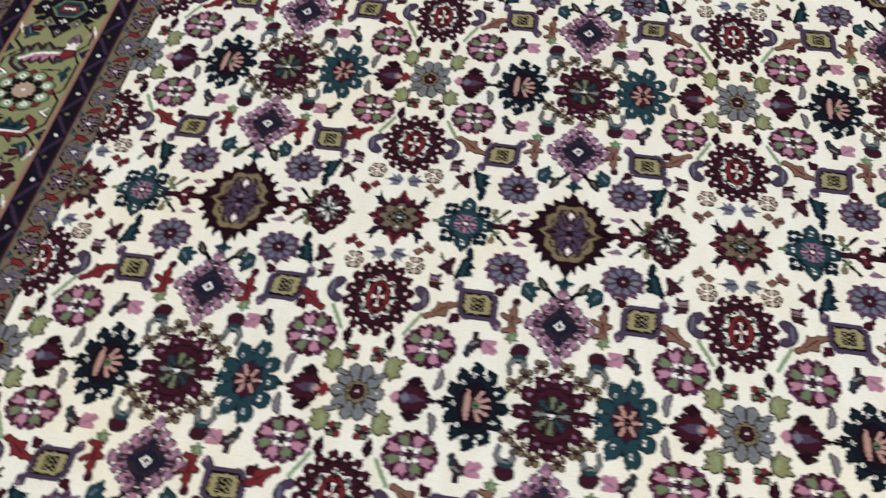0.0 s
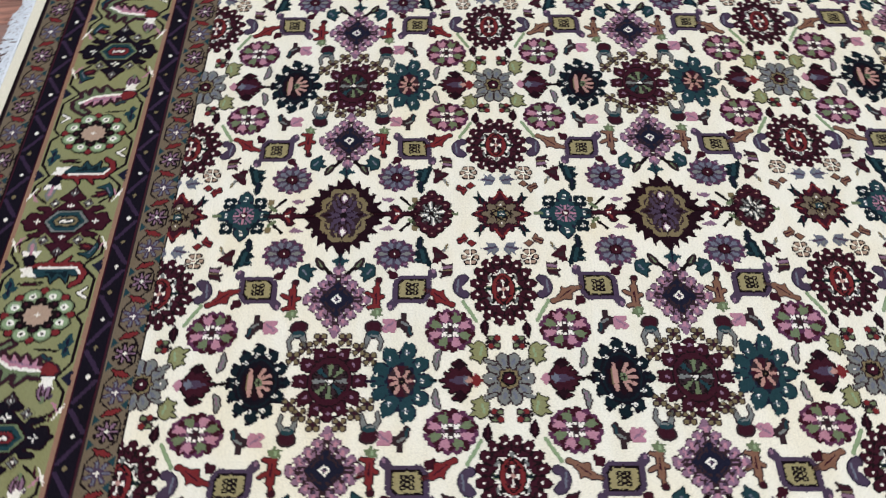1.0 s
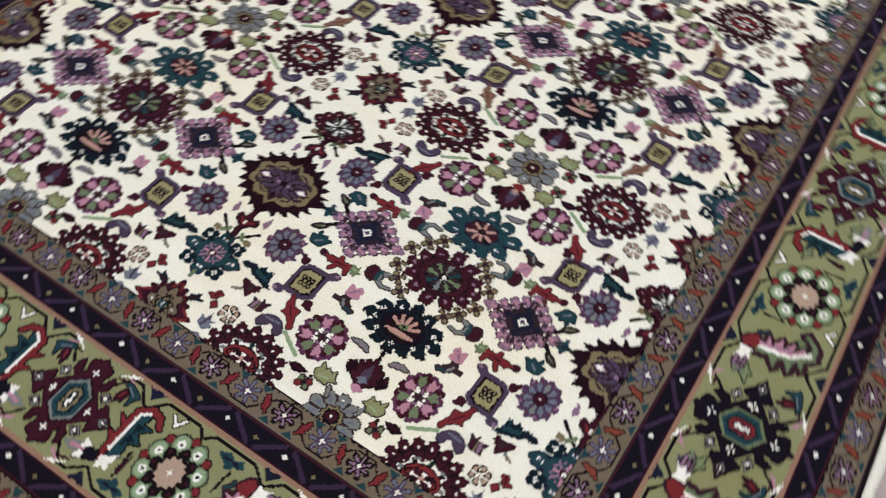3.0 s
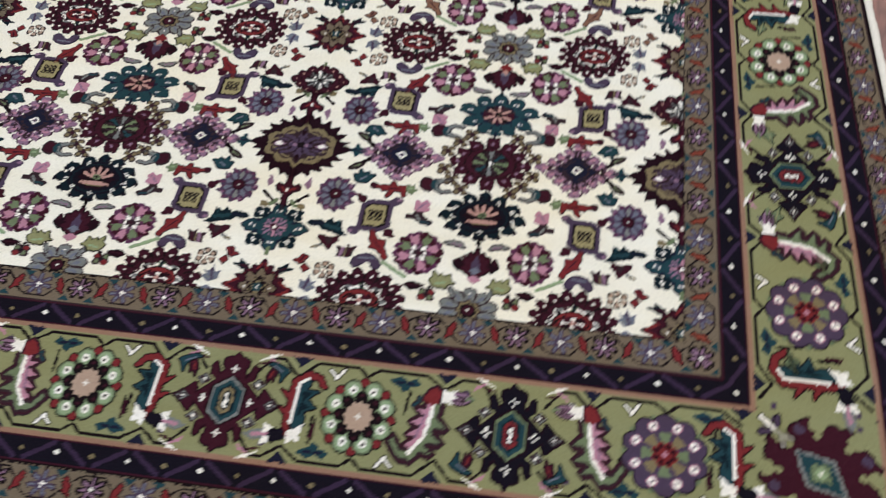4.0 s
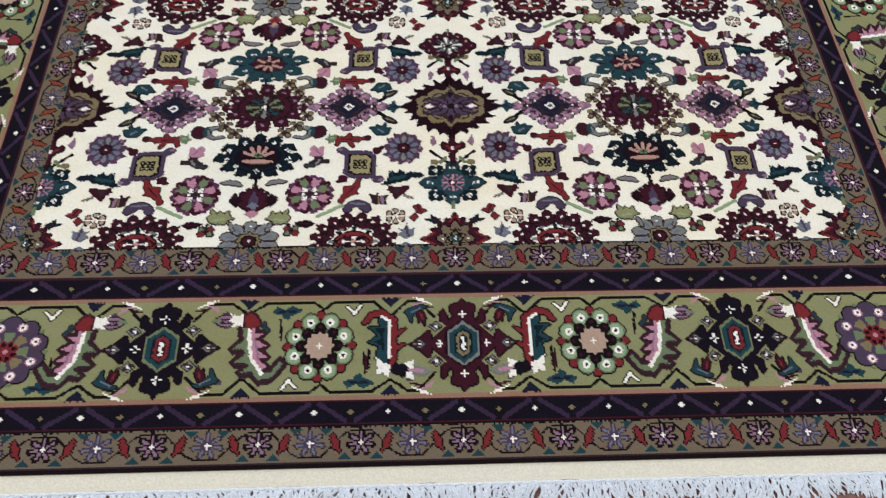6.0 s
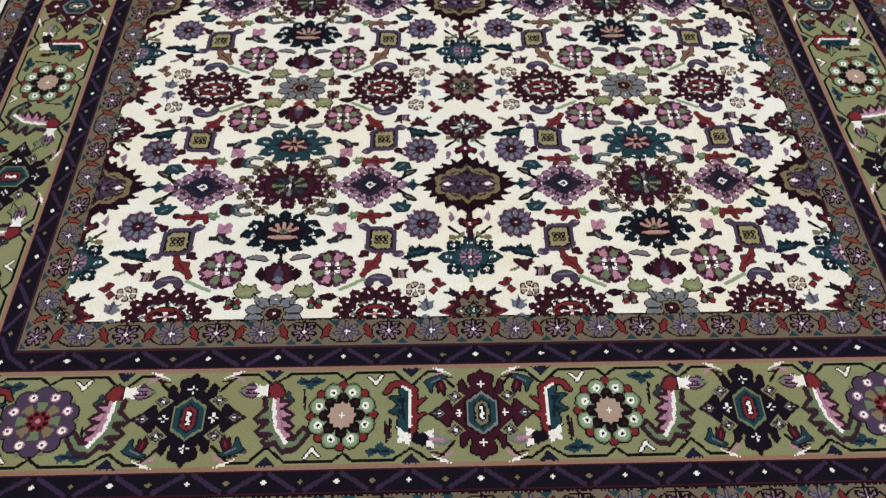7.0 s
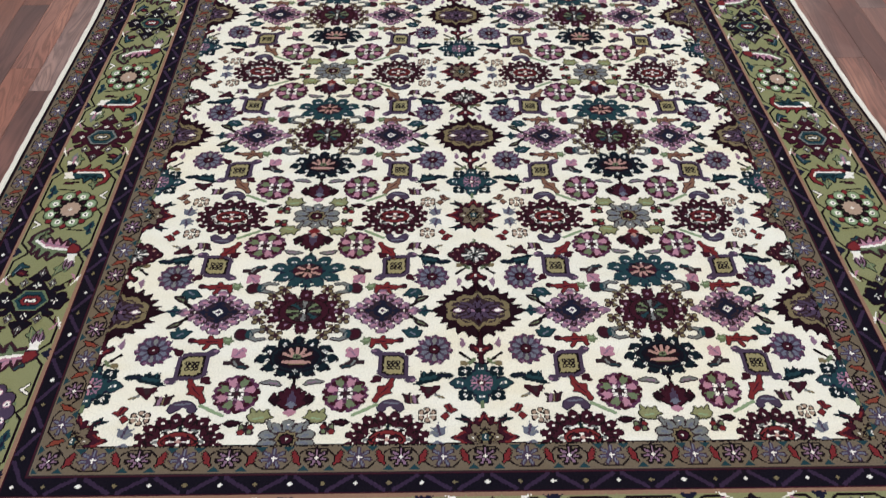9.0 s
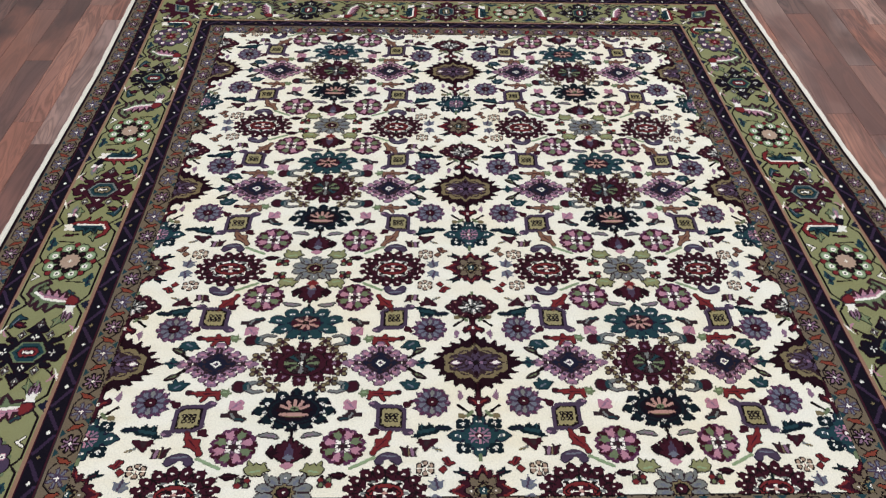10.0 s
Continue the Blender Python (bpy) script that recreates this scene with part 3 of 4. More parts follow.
def olive_box():
    c = Chart(33, 35).poly("V", [(-9.4, -7.4), (-5.4, -11), (9.4, -11), (9.4, 7.4), (5.4, 11), (-9.4, 11)]).rim("V")
    c.e("V", 11.4, -12.2, 3.8, 3.0).e("V", -11.4, 12.2, 3.8, 3.0).e("L", 13, -13, 1.6, 1.2).e("L", -13, 13, 1.6, 1.2)
    c.e("M", 10.4, 11.8, 3.0, 3.0).d("M", 12.6, 13.8, 2.4, 2.0).e("M", -10.4, -11.8, 3.0, 3.0).d("M", -12.6, -13.8, 2.4, 2.0)
    c.poly("K", [(-7.6, -6), (-4.6, -9), (7.6, -9), (7.6, 6), (4.6, 9), (-7.6, 9)]).poly("1", [(-6.2, -5), (-3.6, -7.6), (6.2, -7.6), (6.2, 5), (3.6, 7.6), (-6.2, 7.6)])
    for x in (-2.9, 0, 2.9):
        for y in (-2.1, 2.1):
            c.e("K", x, y, 1.7, 2.0)
    for x in (-2.9, 0, 2.9):
        for y in (-2.1, 2.1):
            c.e("1", x, y, 0.75, 0.8)
    return c


def red_creeper():
    c = Chart(37, 21).line("R", -6, 1.6, 8, 1.0, 4.2).line("R", 8, 1, 14.4, 2.2, 2.4).e("M", 15, 2.2, 2.2, 2.0).line("R", 2, 0, 4.6, -5, 2.6).line("R", -5, 0.6, -6.4, -3.4, 2.4).line("R", 0.6, 2.4, 2, 5, 2.4).rim("X")
    c.poly("S", [(-7, 1), (-8, 6), (-10.6, 4.4), (-13, 6.4), (-13, 3), (-15.6, 1.6), (-12.6, 0), (-13, -2.6), (-9.6, -1.4)]).line("A", -9, 2.4, -11.6, 2.6, 1.2)
    return c.line("M", -4, 1.2, 5, 0.8, 1.0)


def pink_bud():
    c = Chart(25, 29).poly("X", [(-3, 2), (-4.4, -2), (-8.4, -1.6), (-8.6, -4.8), (-3, -5.4), (1, -8), (6, -8.6), (8, -6), (4.4, -4.4), (2, -2.6), (1, 2)])
    c.poly("I", [(-3.6, 1.4), (-4.6, 5), (-3.6, 9), (-0.6, 7.6), (1.6, 9.8), (4.6, 7.6), (3.6, 4.6), (5, 2.4), (1.6, 0.8)]).line("L", -1.6, 3, 1.6, 7, 1.3)
    return c.line("Y", -2, -2.4, 0, -5.6, 1.4).line("T", 1, -6.4, 5.6, -6.8, 1.4)


def lizard_leaf():
    c = Chart(33, 37).poly("G", [(-11.6, -1.4), (-8, 2), (-7.4, 8), (-3.4, 6), (-1.4, 9), (2, 5.6), (4, 7), (7, 6.4), (10, 6.6), (11.4, 4.4), (9, 2.6), (5, 3.4), (2, 0.6), (-3, 0), (-8, -2)]).line("T", -7, 2, 1, 3.6, 2.0).line("T", -5.6, 5, -5.4, 7, 1.2).line("D", 2, 4.6, 9, 4.6, 1.0)
    c.poly("M", [(-7.6, -2.6), (-3, -3.4), (4, -2.4), (2.6, -5.4), (-0.6, -8.6), (-3.4, -12), (-5, -8), (-8.4, -5)]).poly("X", [(-5, -4), (0, -4), (-3.4, -9)])
    return c.line("Y", 1, -8.6, 4.6, -10.4, 1.6).line("O", 2, -9.8, 5.4, -10.4, 0.9)


def small_tulip():
    c = Chart(19, 17).poly("X", [(-6, -5), (5, -5), (6, 0), (8, 6), (3, 3), (1, 6), (-2, 3), (-8, 4), (-5, 0)]).line("L", -3, -4, -2, 2, 2.4).line("M", 2, -4, 4, 2, 2)
    return c.line("O", 0, -4, 0.4, 2, 1.2).e("C", -0.4, 3.6, 1, 1)


def red_leaf():
    c = Chart(27, 31).line("R", -7, 12, -5, 5, 3.8).line("R", -5, 5, 4, -5, 6.2).line("R", 4, -5, 7.6, -11, 4.2).poly("R", [(0, 5), (6, 4), (5, -2)]).poly("R", [(-4, 2), (-6.6, -3), (1, -5)]).rim("X")
    return c.line("M", -4, 4, 4, -5, 1)


def hood():
    c = Chart(27, 19).e("V", 0, 0, 10.4, 7).b("", -13, -9, 13, -2.6).e("V", 8.2, -2, 3.4, 3.6, "x").line("B", -6, 3, 6, 4, 1.6).rim("D").e("", 1, -4.4, 3.2, 4.6)
    return c.b("", -1, -9, 2, -5)


def tiny_flower():
    c = Chart(17, 15).ring("K", 6, 4.4, 3.7, 2.5, 30).ring("J", 6, 4.6, 3.8, 1.4, 30).e("C", 0, 0, 1.3, 1.1).line("C", 0, 0, 6.4, 0, 0.8, "x").line("C", 0, 0, 3.6, 5.4, 0.8, "xy")
    return c.b("Q", -0.7, -0.7, 0.7, 0.7)


def red_bud():
    c = Chart(21, 21).poly("R", [(-3, 6), (1, 8), (4, 3), (8, 1), (4, 0), (2, -2), (-1, 1)]).d("R", -3, -5, 3.4, 3.6).rim("X").line("X", -3, -2, 0, 1, 1)
    return c.line("M", 0, 6, 2, 1, 1.4)


def grey_leaf():
    c = Chart(15, 15).poly("B", [(-5, -4), (0, -6), (5, -3), (2, -1), (5, 2), (1, 1), (-1, 6), (-2, 1), (-6, 2)])
    return c.line("V", -2, -4, 0, 3, 1.4).line("Y", 0, -4, 3, -2, 1)


def cross_flower():
    c = Chart(15, 13).ring("X", 4, 3.0, 2.6, 2.3, 45).e("X", 0, 0, 2, 2).ring("O", 4, 3.3, 2.8, 1.3, 45)
    return c.b("C", -0.4, 2.2, 0.4, 5, "y").b("C", 2.2, -0.4, 5, 0.4, "x").b("M", -0.6, -0.6, 0.6, 0.6)


def red_cross():
    c = Chart(15, 13).ring("X", 4, 3.4, 2.6, 2.4, 45).ring("R", 2, 3.5, 2.7, 1.7, 45).ring("S", 2, 3.5, 2.7, 1.5, 135)
    return c.e("K", 0, 0, 1, 1)


def claw():
    c = Chart(29, 21).poly("M", [(2, -4), (8, -5), (10, -1), (9, 4), (4, 5), (1, 2)]).rim("X").line("Y", 0, 3, -6, 6, 2.4).line("Y", -6, 6, -12, 5, 1.8).line("Y", 1, -2, -5, -4, 3).line("Y", -5, -4, -11, -5.6, 2)
    c.e("T", 0, 0, 3, 4.4).rim("X")
    return c.line("Y", -1, -2, -2, 3, 1.2)


def sage_leaf():
    c = Chart(23, 21).poly("F", [(-4, -6), (4, -6), (5, -3), (9, -2.4), (6, 0.6), (5, 5), (2.6, 1.6), (0, 4), (-1.4, 1.4), (-5, 5.4), (-5, 1), (-7.6, -1.6)]).rim("K")
    return c.line("A", -3, -3.4, 3, -2.4, 1.4).line("K", -6, -6, -7, -9, 1.4)


def dark_leaf():
    c = Chart(17, 11).poly("P", [(-7, 0), (-3, 3), (2, 3), (7, 1), (3, -2), (-2, -3.4)])
    return c.line("M", -3, 0, 3, 0.6, 1.2)


def brow_leaf():
    c = Chart(19, 11).poly("Y", [(-7, -2), (-4, 2), (2, 3), (8, 1), (3, 0), (-2, -1)]).rim("X")
    return c.line("L", -4, 0, 2, 1, 1)


def teal_leaf():
    c = Chart(19, 17).poly("T", [(-5, -5), (3, -5), (5, -2), (8, 2), (4, 1.6), (3, 5), (0, 2), (-3, 6), (-4, 1), (-7, 1)]).rim("G")
    return c.line("B", -2, -3, 2, 0, 1.2)


def teal_spear():
    c = Chart(17, 15).poly("T", [(-7, 0), (-2, 3), (1, 6), (2, 2), (7, 0), (2, -2), (1, -6), (-2, -3)])
    return c.line("D", -4, 0, 4, 0, 1.2)


def stemmed_leaf():
    c = Chart(21, 17).line("K", 9, -7, 0, 1, 1.4).poly("X", [(-8, 7), (-1, 6), (3, 1), (-2, 0), (-6, 3)]).rim("K")
    return c.line("S", -5, 5, 0, 2, 1.2)


def stem_blossom():
    c = Chart(27, 31).line("M", 0, -14, 0, 14, 1.8).poly("M", [(0, -5), (3, -2), (6.4, 0), (5.4, 3.6), (3, 2), (0, 5)], "x").rim("P").line("R", 0, -2, 4, 1, 1.2, "x").b("W", -0.6, -1.6, 0.6, 0.6)
    c.poly("L", [(8, 4), (11, 9), (12, 4), (11, 1)], "x").line("K", 3, -11, 12, -3, 1.4, "x")
    return c.line("S", 4, -8, 7, -11, 1.8, "x").e("O", 10, -11, 2.2, 1.8, "x")


def pink_stem():
    return Chart(23, 15).line("A", -10, 5.5, 10, -5.5, 2.8)


# name, chart, label, size, places (across, along; f: mirrored along, both columns are mirrored across)
FIELD_PLAN = (
    ("medallion", medallion, "dark plum palmette medallion with tan cartouche", 0.97, ((0, 0, 0),)),
    ("teal_floret", teal_floret, "teal floret with lilac heart", 0.84, ((0, -57, 0),)),
    ("red_floret", red_floret, "maroon floret with white heart", 0.92, ((0, 51, 0),)),
    ("star_motif", star, "red star with taupe heart and dark leaves", 0.84, ((0, 90, 0),)),
    ("stem_blossom", stem_blossom, "small red blossom on a stem", 1.00, ((0, -31, 0), (0, 30, 1))),
    ("diamond_flower", diamond_flower, "lilac diamond flower with navy heart", 1.00, ((58.5, 0, 0),)),
    ("roundel", roundel, "maroon beaded roundel with red heart", 0.88, ((53, 89, 0),)),
    ("maroon_flower", maroon_flower, "maroon flower with eight petals", 0.93, ((107.5, 0, 0),)),
    ("palmette", palmette, "dark green palmette with salmon heart", 0.82, ((107.5, -37, 0),)),
    ("teal_flower", teal_flower, "teal palmette flower with maroon heart", 0.86, ((107.5, 35.5, 0),)),
    ("grey_flower", grey_flower, "grey flower with maroon heart", 0.88, ((107.5, 90, 0),)),
    ("tulip", lambda: tulip(False), "maroon tulip hanging down", 1.00, ((107.5, -66, 0),)),
    ("upright_tulip", lambda: tulip(True), "maroon tulip with red tip", 1.00, ((107.5, 64, 0),)),
    ("purple_flower", purple_flower, "purple and blue-grey daisy", 0.83, ((27.5, -31, 0), (28.5, 30, 0))),
    ("pink_flower", pink_flower, "pink, sage and mulberry rosette", 0.93, ((78, -63, 0), (78, 60, 0))),
    ("olive_box", olive_box, "olive box with purple frame and corner buds", 0.87, ((51, -43, 2), (51.5, 40, 3))),
    ("red_creeper", red_creeper, "red creeper with sage leaf", 0.80, ((59, -25, 2), (58, 20, 2))),
    ("pink_bud", pink_bud, "pink bud on dark stem", 0.92, ((75, -38, 0), (75, 33, 1))),
    ("lizard_leaf", lizard_leaf, "dark green leaf with maroon tulip", 1.0, ((27.5, -55.5, 2), (27, 49, 3))),
    ("small_tulip", small_tulip, "small lilac tulip", 0.72, ((40, -67, 0), (40, 59, 1))),
    ("red_leaf", red_leaf, "slanting red leaf", 0.64, ((56, -61, 0), (57.5, 55, 1))),
    ("hood_leaf", hood, "blue-grey hooded leaf", 0.64, ((51.5, -72.5, 0), (51, 67.5, 1))),
    ("tiny_flower", tiny_flower, "tiny taupe flower", 0.86, ((31, -79, 0), (31, 72, 0))),
    ("red_bud", red_bud, "small red bud", 0.66, ((20, -76, 2), (19, 70, 3))),
    ("grey_leaf", grey_leaf, "blue-grey three-pointed leaf", 0.85, ((26, 96, 0), (26, 83, 1))),
    ("cross_flower", cross_flower, "tiny brown cross flower", 0.90, ((83, 5.5, 0), (83, -7, 0), (89, 13, 0), (88, -14, 0), (94.5, 19, 0), (94, -20, 0))),
    ("red_cross", red_cross, "tiny red and sage cross flower", 0.85, ((86, 96, 0), (86, 83, 1))),
    ("claw_leaf", claw, "maroon bud with grey claw leaf", 0.74, ((80, 20, 2), (79, -19, 3))),
    ("sage_leaf", sage_leaf, "sage leaf with dark outline", 0.80, ((92, 106, 0), (91, 74, 1))),
    ("dark_leaf", dark_leaf, "small plum leaf", 0.78, ((79, 101, 0), (77, 78, 0))),
    ("brow_leaf", brow_leaf, "grey eyebrow leaf", 0.82, ((96, -56, 2), (96, 54, 1))),
    ("teal_leaf", teal_leaf, "teal tulip-shaped leaf", 0.78, ((40, 15, 1), (40, -17, 0))),
    ("teal_spear", teal_spear, "teal spear leaf", 0.85, ((33, 0, 2),)),
    ("stemmed_leaf", stemmed_leaf, "brown leaf on a thin stem", 0.72, ((36.5, 8, 0), (36.5, -8, 1))),
    ("pink_stem", pink_stem, "pale green stem", 0.62, ((66.5, -74.5, 0), (66.5, 71, 1))),
)

rug = new("rug")
rug.location = (0, 0, 0)
tagged(rug, "hand-knotted cream wool rug with floral field and green border", "rug")

# the woollen ground of the field
bm = bmesh.new()
nu, nv = 60, 80
grid = [[None] * (nv + 1) for _ in range(nu + 1)]
for i in range(nu + 1):
    for j in range(nv + 1):
        x, y = warp(-HALF + 2 * HALF * i / nu, NEAR + (FAR - NEAR) * j / nv)
        grid[i][j] = bm.verts.new((x, y, 0))
for i in range(nu):
    for j in range(nv):
        bm.faces.new((grid[i][j], grid[i + 1][j], grid[i + 1][j + 1], grid[i][j + 1]))
field = part("field", bm, WOOL["C"], rug, "cream wool field strewn with flowers")

LIFT = 0.0014
cache = {}
weave = random.Random(11)


def knot_motif(name, chart, u, v, mirror, flip, turn, parent, label, clip=None, along=(1, 1), variant=False):
    """One motif laid on its ground: cut off at the ground's edges, turned by quarter turns."""
    cells = chart.a
    if mirror:
        cells = cells[:, ::-1]
    if flip:
        cells = cells[::-1]
    h, w = cells.shape
    i0, i1, j0, j1 = 0, w, 0, h
    if clip:
        fu, fv = FINE / along[0], FINE / along[1]
        i0, i1 = max(0, round((clip[0] - u) * fu + w / 2)), min(w, round((clip[1] - u) * fu + w / 2))
        j0, j1 = max(0, round((clip[2] - v) * fv + h / 2)), min(h, round((clip[3] - v) * fv + h / 2))
        if i1 - i0 < 3 or j1 - j0 < 3:
            return None
    if not (cells[j0:j1, i0:i1] >= 0).any():
        return None
    key = (name, mirror, flip, i0, i1, j0, j1, variant)
    if key not in cache:
        cut = np.full(cells.shape, -1)
        cut[j0:j1, i0:i1] = cells[j0:j1, i0:i1]
        cache[key] = charted(name, cut, 0, 0, None, LIFT, -0.0006, (w / 2, h / 2))
    ob = new(name, cache[key])
    ob.parent = parent
    whole = (i0, i1, j0, j1) == (0, w, 0, h)
    if whole and clip:
        u, v = u + weave.uniform(-0.5, 0.5), v + weave.uniform(-0.5, 0.5)
        along = (along[0] * weave.uniform(0.97, 1.03), along[1] * weave.uniform(0.97, 1.03))
    x, y = warp(u, v)
    xa, ya = warp(u + 6, v)
    xb, yb = warp(u - 6, v)
    xc, yc = warp(u, v + 6)
    xd, yd = warp(u, v - 6)
    sx, sy = math.hypot(xa - xb, ya - yb) / (12 * K), math.hypot(xc - xd, yc - yd) / (12 * K)
    if turn % 2:
        sx, sy = sy, sx
    ob.matrix_basis = Matrix.Translation((float(x), float(y), 0)) @ Matrix.Rotation(turn * math.pi / 2 + math.atan2(ya - yb, xa - xb), 4, "Z") @ Matrix.Diagonal((sx * along[0], sy * along[1], 1, 1))
    return tagged(ob, label)


EDGES = (-HALF - 0.7, HALF + 0.7, NEAR - 0.7, FAR + 0.7)
for name, draw, label, size, places in FIELD_PLAN:
    chart = draw()
    browned = Chart(3, 3)
    browned.a, browned.w, browned.h = np.where(chart.a == CODE["R"], CODE["H"], chart.a), chart.w, chart.h
    for u, v, how in places:
        columns = {(s * u, s < 0) for s in (1, -1)} if 0 < u < 107.5 else {(u, False), (-u, u > 0)}
        if u < 107:
            columns |= {(s * (215 - u), s > 0) for s in (1, -1)} if u else {(215, False), (-215, False)}
        for row in range(-1, 4):
            for cu, mirrored in sorted(columns):
                cv = v + PERIOD * row
                mirrored_now = mirrored ^ (how >= 2)
                if NEAR - 24 < cv < FAR + 24:
                    brown = name in ("red_creeper", "red_leaf", "red_bud") and cv > 105
                    knot_motif(name, browned if brown else chart, cu, cv, mirrored_now, bool(how % 2), 0, field, label.replace("red", "rust-brown") if brown else label, EDGES, (size, size), brown)


# ---- borders: bands round the field, drawn with the field's side up ----
def guard_flower(dark):
    c = Chart(17, 15, 0.5)
    for k in range(7):
        t = radians(90 + 360 / 7 * k)
        x, y = math.cos(t), math.sin(t)
        if dark:
            c.line("K", 2 * x, 1.8 * y, 5.6 * x, 5 * y, 3.0).line("L", 2.4 * x, 2.1 * y, 5.0 * x, 4.4 * y, 1.1)
        else:
            c.line("X", 4 * x, 3.6 * y, 6 * x, 5.4 * y, 2.6).line("V", 2 * x, 1.8 * y, 5.6 * x, 5 * y, 2.2).line("B", 3.4 * x, 3 * y, 5.8 * x, 5.2 * y, 1.0)
    if dark:
        for k in range(7):
            t = radians(90 + 360 / 7 * (k + 0.5))
            c.line("U", 4.4 * math.cos(t), 4 * math.sin(t), 7 * math.cos(t), 6.4 * math.sin(t), 0.9)
    return c.b("W", -1.5, -0.5, 1.5, 0.5).b("W", -0.5, -1.5, 0.5, 1.5)


def guard_leaf(dye):
    c = Chart(11, 15).poly(dye, [(-1.8, -1.4), (-2.2, -4.8), (0.9, -1.8), (1.8, 1.4), (2.2, 4.8), (-0.9, 1.8)])
    return c.rim("K")


GUARD_FLOWERS = (guard_flower(True), guard_flower(False))
GUARD_LEAVES = {True: guard_leaf("R"), False: guard_leaf("3")}


def guard_band(length, span, across):
    c = Chart(length, GUARD, 0.35).fill("U")
    count = 2 * round(span / 45)
    step = span / count
    for k in range(count + 1):
        a = k * step - span / 2
        c.stamp(GUARD_FLOWERS[k % 2], a, 0)
        s = 1 if k % 2 else -1
        c.line("K", a - 5, -5.8 * s, a + 5, -5.8 * s, 0.8).line("K", a - 8, -4.4 * s, a - 5, -5.8 * s, 0.8).line("K", a + 5, -5.8 * s, a + step - 8, 4.4 * s, 0.8)
        c.stamp(GUARD_LEAVES[across], a + step / 2, 0, s > 0)
        for t in (-0.30, 0.30):
            c.poly("T", [(a + t * step - 3, 7 * s), (a + t * step + 3, 7 * s), (a + t * step, 4 * s)])
    c.b("X", -length, -9, length, -8.1).b("K", -length, 7.6, length, 9)
    return c


def dark_band(length, span):
    c = Chart(length, DARK, 0.35).fill("N")
    count = 2 * round(span / 34)
    step = span / count
    for k in range(count + 1):
        a = k * step - span / 2
        s = 1 if k % 2 else -1
        c.line("Z", a + 2.5, -4.0 * s, a + step - 2.5, 4.0 * s, 2.2)
        dye = "O" if k % 2 else "W"
        c.b(dye, a - 1.4, -0.6, a + 1.4, 0.6).b(dye, a - 0.6, -1.3, a + 0.6, 1.3)
    return c.b("M", -length, -6, length, -5).b("M", -length, 5, length, 6)


def vine_leaf():
    c = Chart(19, 13).poly("T", [(-8, 1), (-3, 4), (2, 2), (5, 4), (8, 0), (3, -1), (0, -4), (-3, -1)])
    return c.line("D", -4, 1, 4, 1, 1.2)


def white_heart():
    c = Chart(13, 11).line("W", 0, -2.4, 3.2, 1.4, 1.2, "x").rim("K")
    return c


def white_tick():
    c = Chart(17, 11).poly("W", [(-5.6, -1.6), (0, 0.4), (5, 2.8), (0, 2.2)]).line("I", 0, 0, 5, -3, 1.2).line("M", -5, -3, 0, -2, 1)
    return c


VINE_LEAF, HEART, TICK = vine_leaf(), white_heart(), white_tick()


def main_band(length, spots):
    """The green ground with its rust edges and its angular vine; spots: centre, rosette, dark star, rosette, corner."""
    c = Chart(length, MAIN, 0.35).fill("F")
    c.b("E", -length, 25.9, length, 28).b("E", -length, -28, length, -25.9)
    med, one, blk, two, end = spots
    for side in (1, -1):
        for s in (1, -1):
            for star_at, rose in ((med, one), (blk, one), (blk, two), (end, two)):
                d = 1 if star_at > rose else -1
                gap = abs(star_at - rose)
                mid = rose + d * gap * 0.50
                pts = [(rose, 20), (rose + d * 5, 24), (mid - d * 9, 24), (mid, 16 if s * d < 0 else 18), (mid + d * 8, 24), (star_at - d * min(20, gap * 0.3), 24), (star_at - d * 12, 15)]
                for (ax, ay), (bx, by) in zip(pts, pts[1:]):
                    if star_at == end and abs(bx) > end - 28:
                        continue
                    c.line("K", side * ax, s * ay, side * bx, s * by, 1.4)
                c.poly("D", [(side * (mid - 5), s * 26), (side * (mid + 5), s * 26), (side * mid, s * 20.6)])
                if d * s > 0:
                    c.stamp(VINE_LEAF, side * (rose + d * 18), s * 18, side * d < 0, 0 if s > 0 else 2)
                    c.line("K", side * (rose + d * 21), s * 15, side * (rose + d * 20), s * 4, 1.2)
                else:
                    c.stamp(HEART, side * (rose - d * 15), -s * 20, False, 0 if s < 0 else 2)
                if star_at != end:
                    c.stamp(TICK, side * (star_at - d * 18), s * 23, side * d > 0, 0 if s > 0 else 2)
                c.b("V", side * (star_at - d * gap * 0.36) - 1.5, s * 18 - 1.5, side * (star_at - d * gap * 0.36) + 1.5, s * 18 + 1.5)
    return c


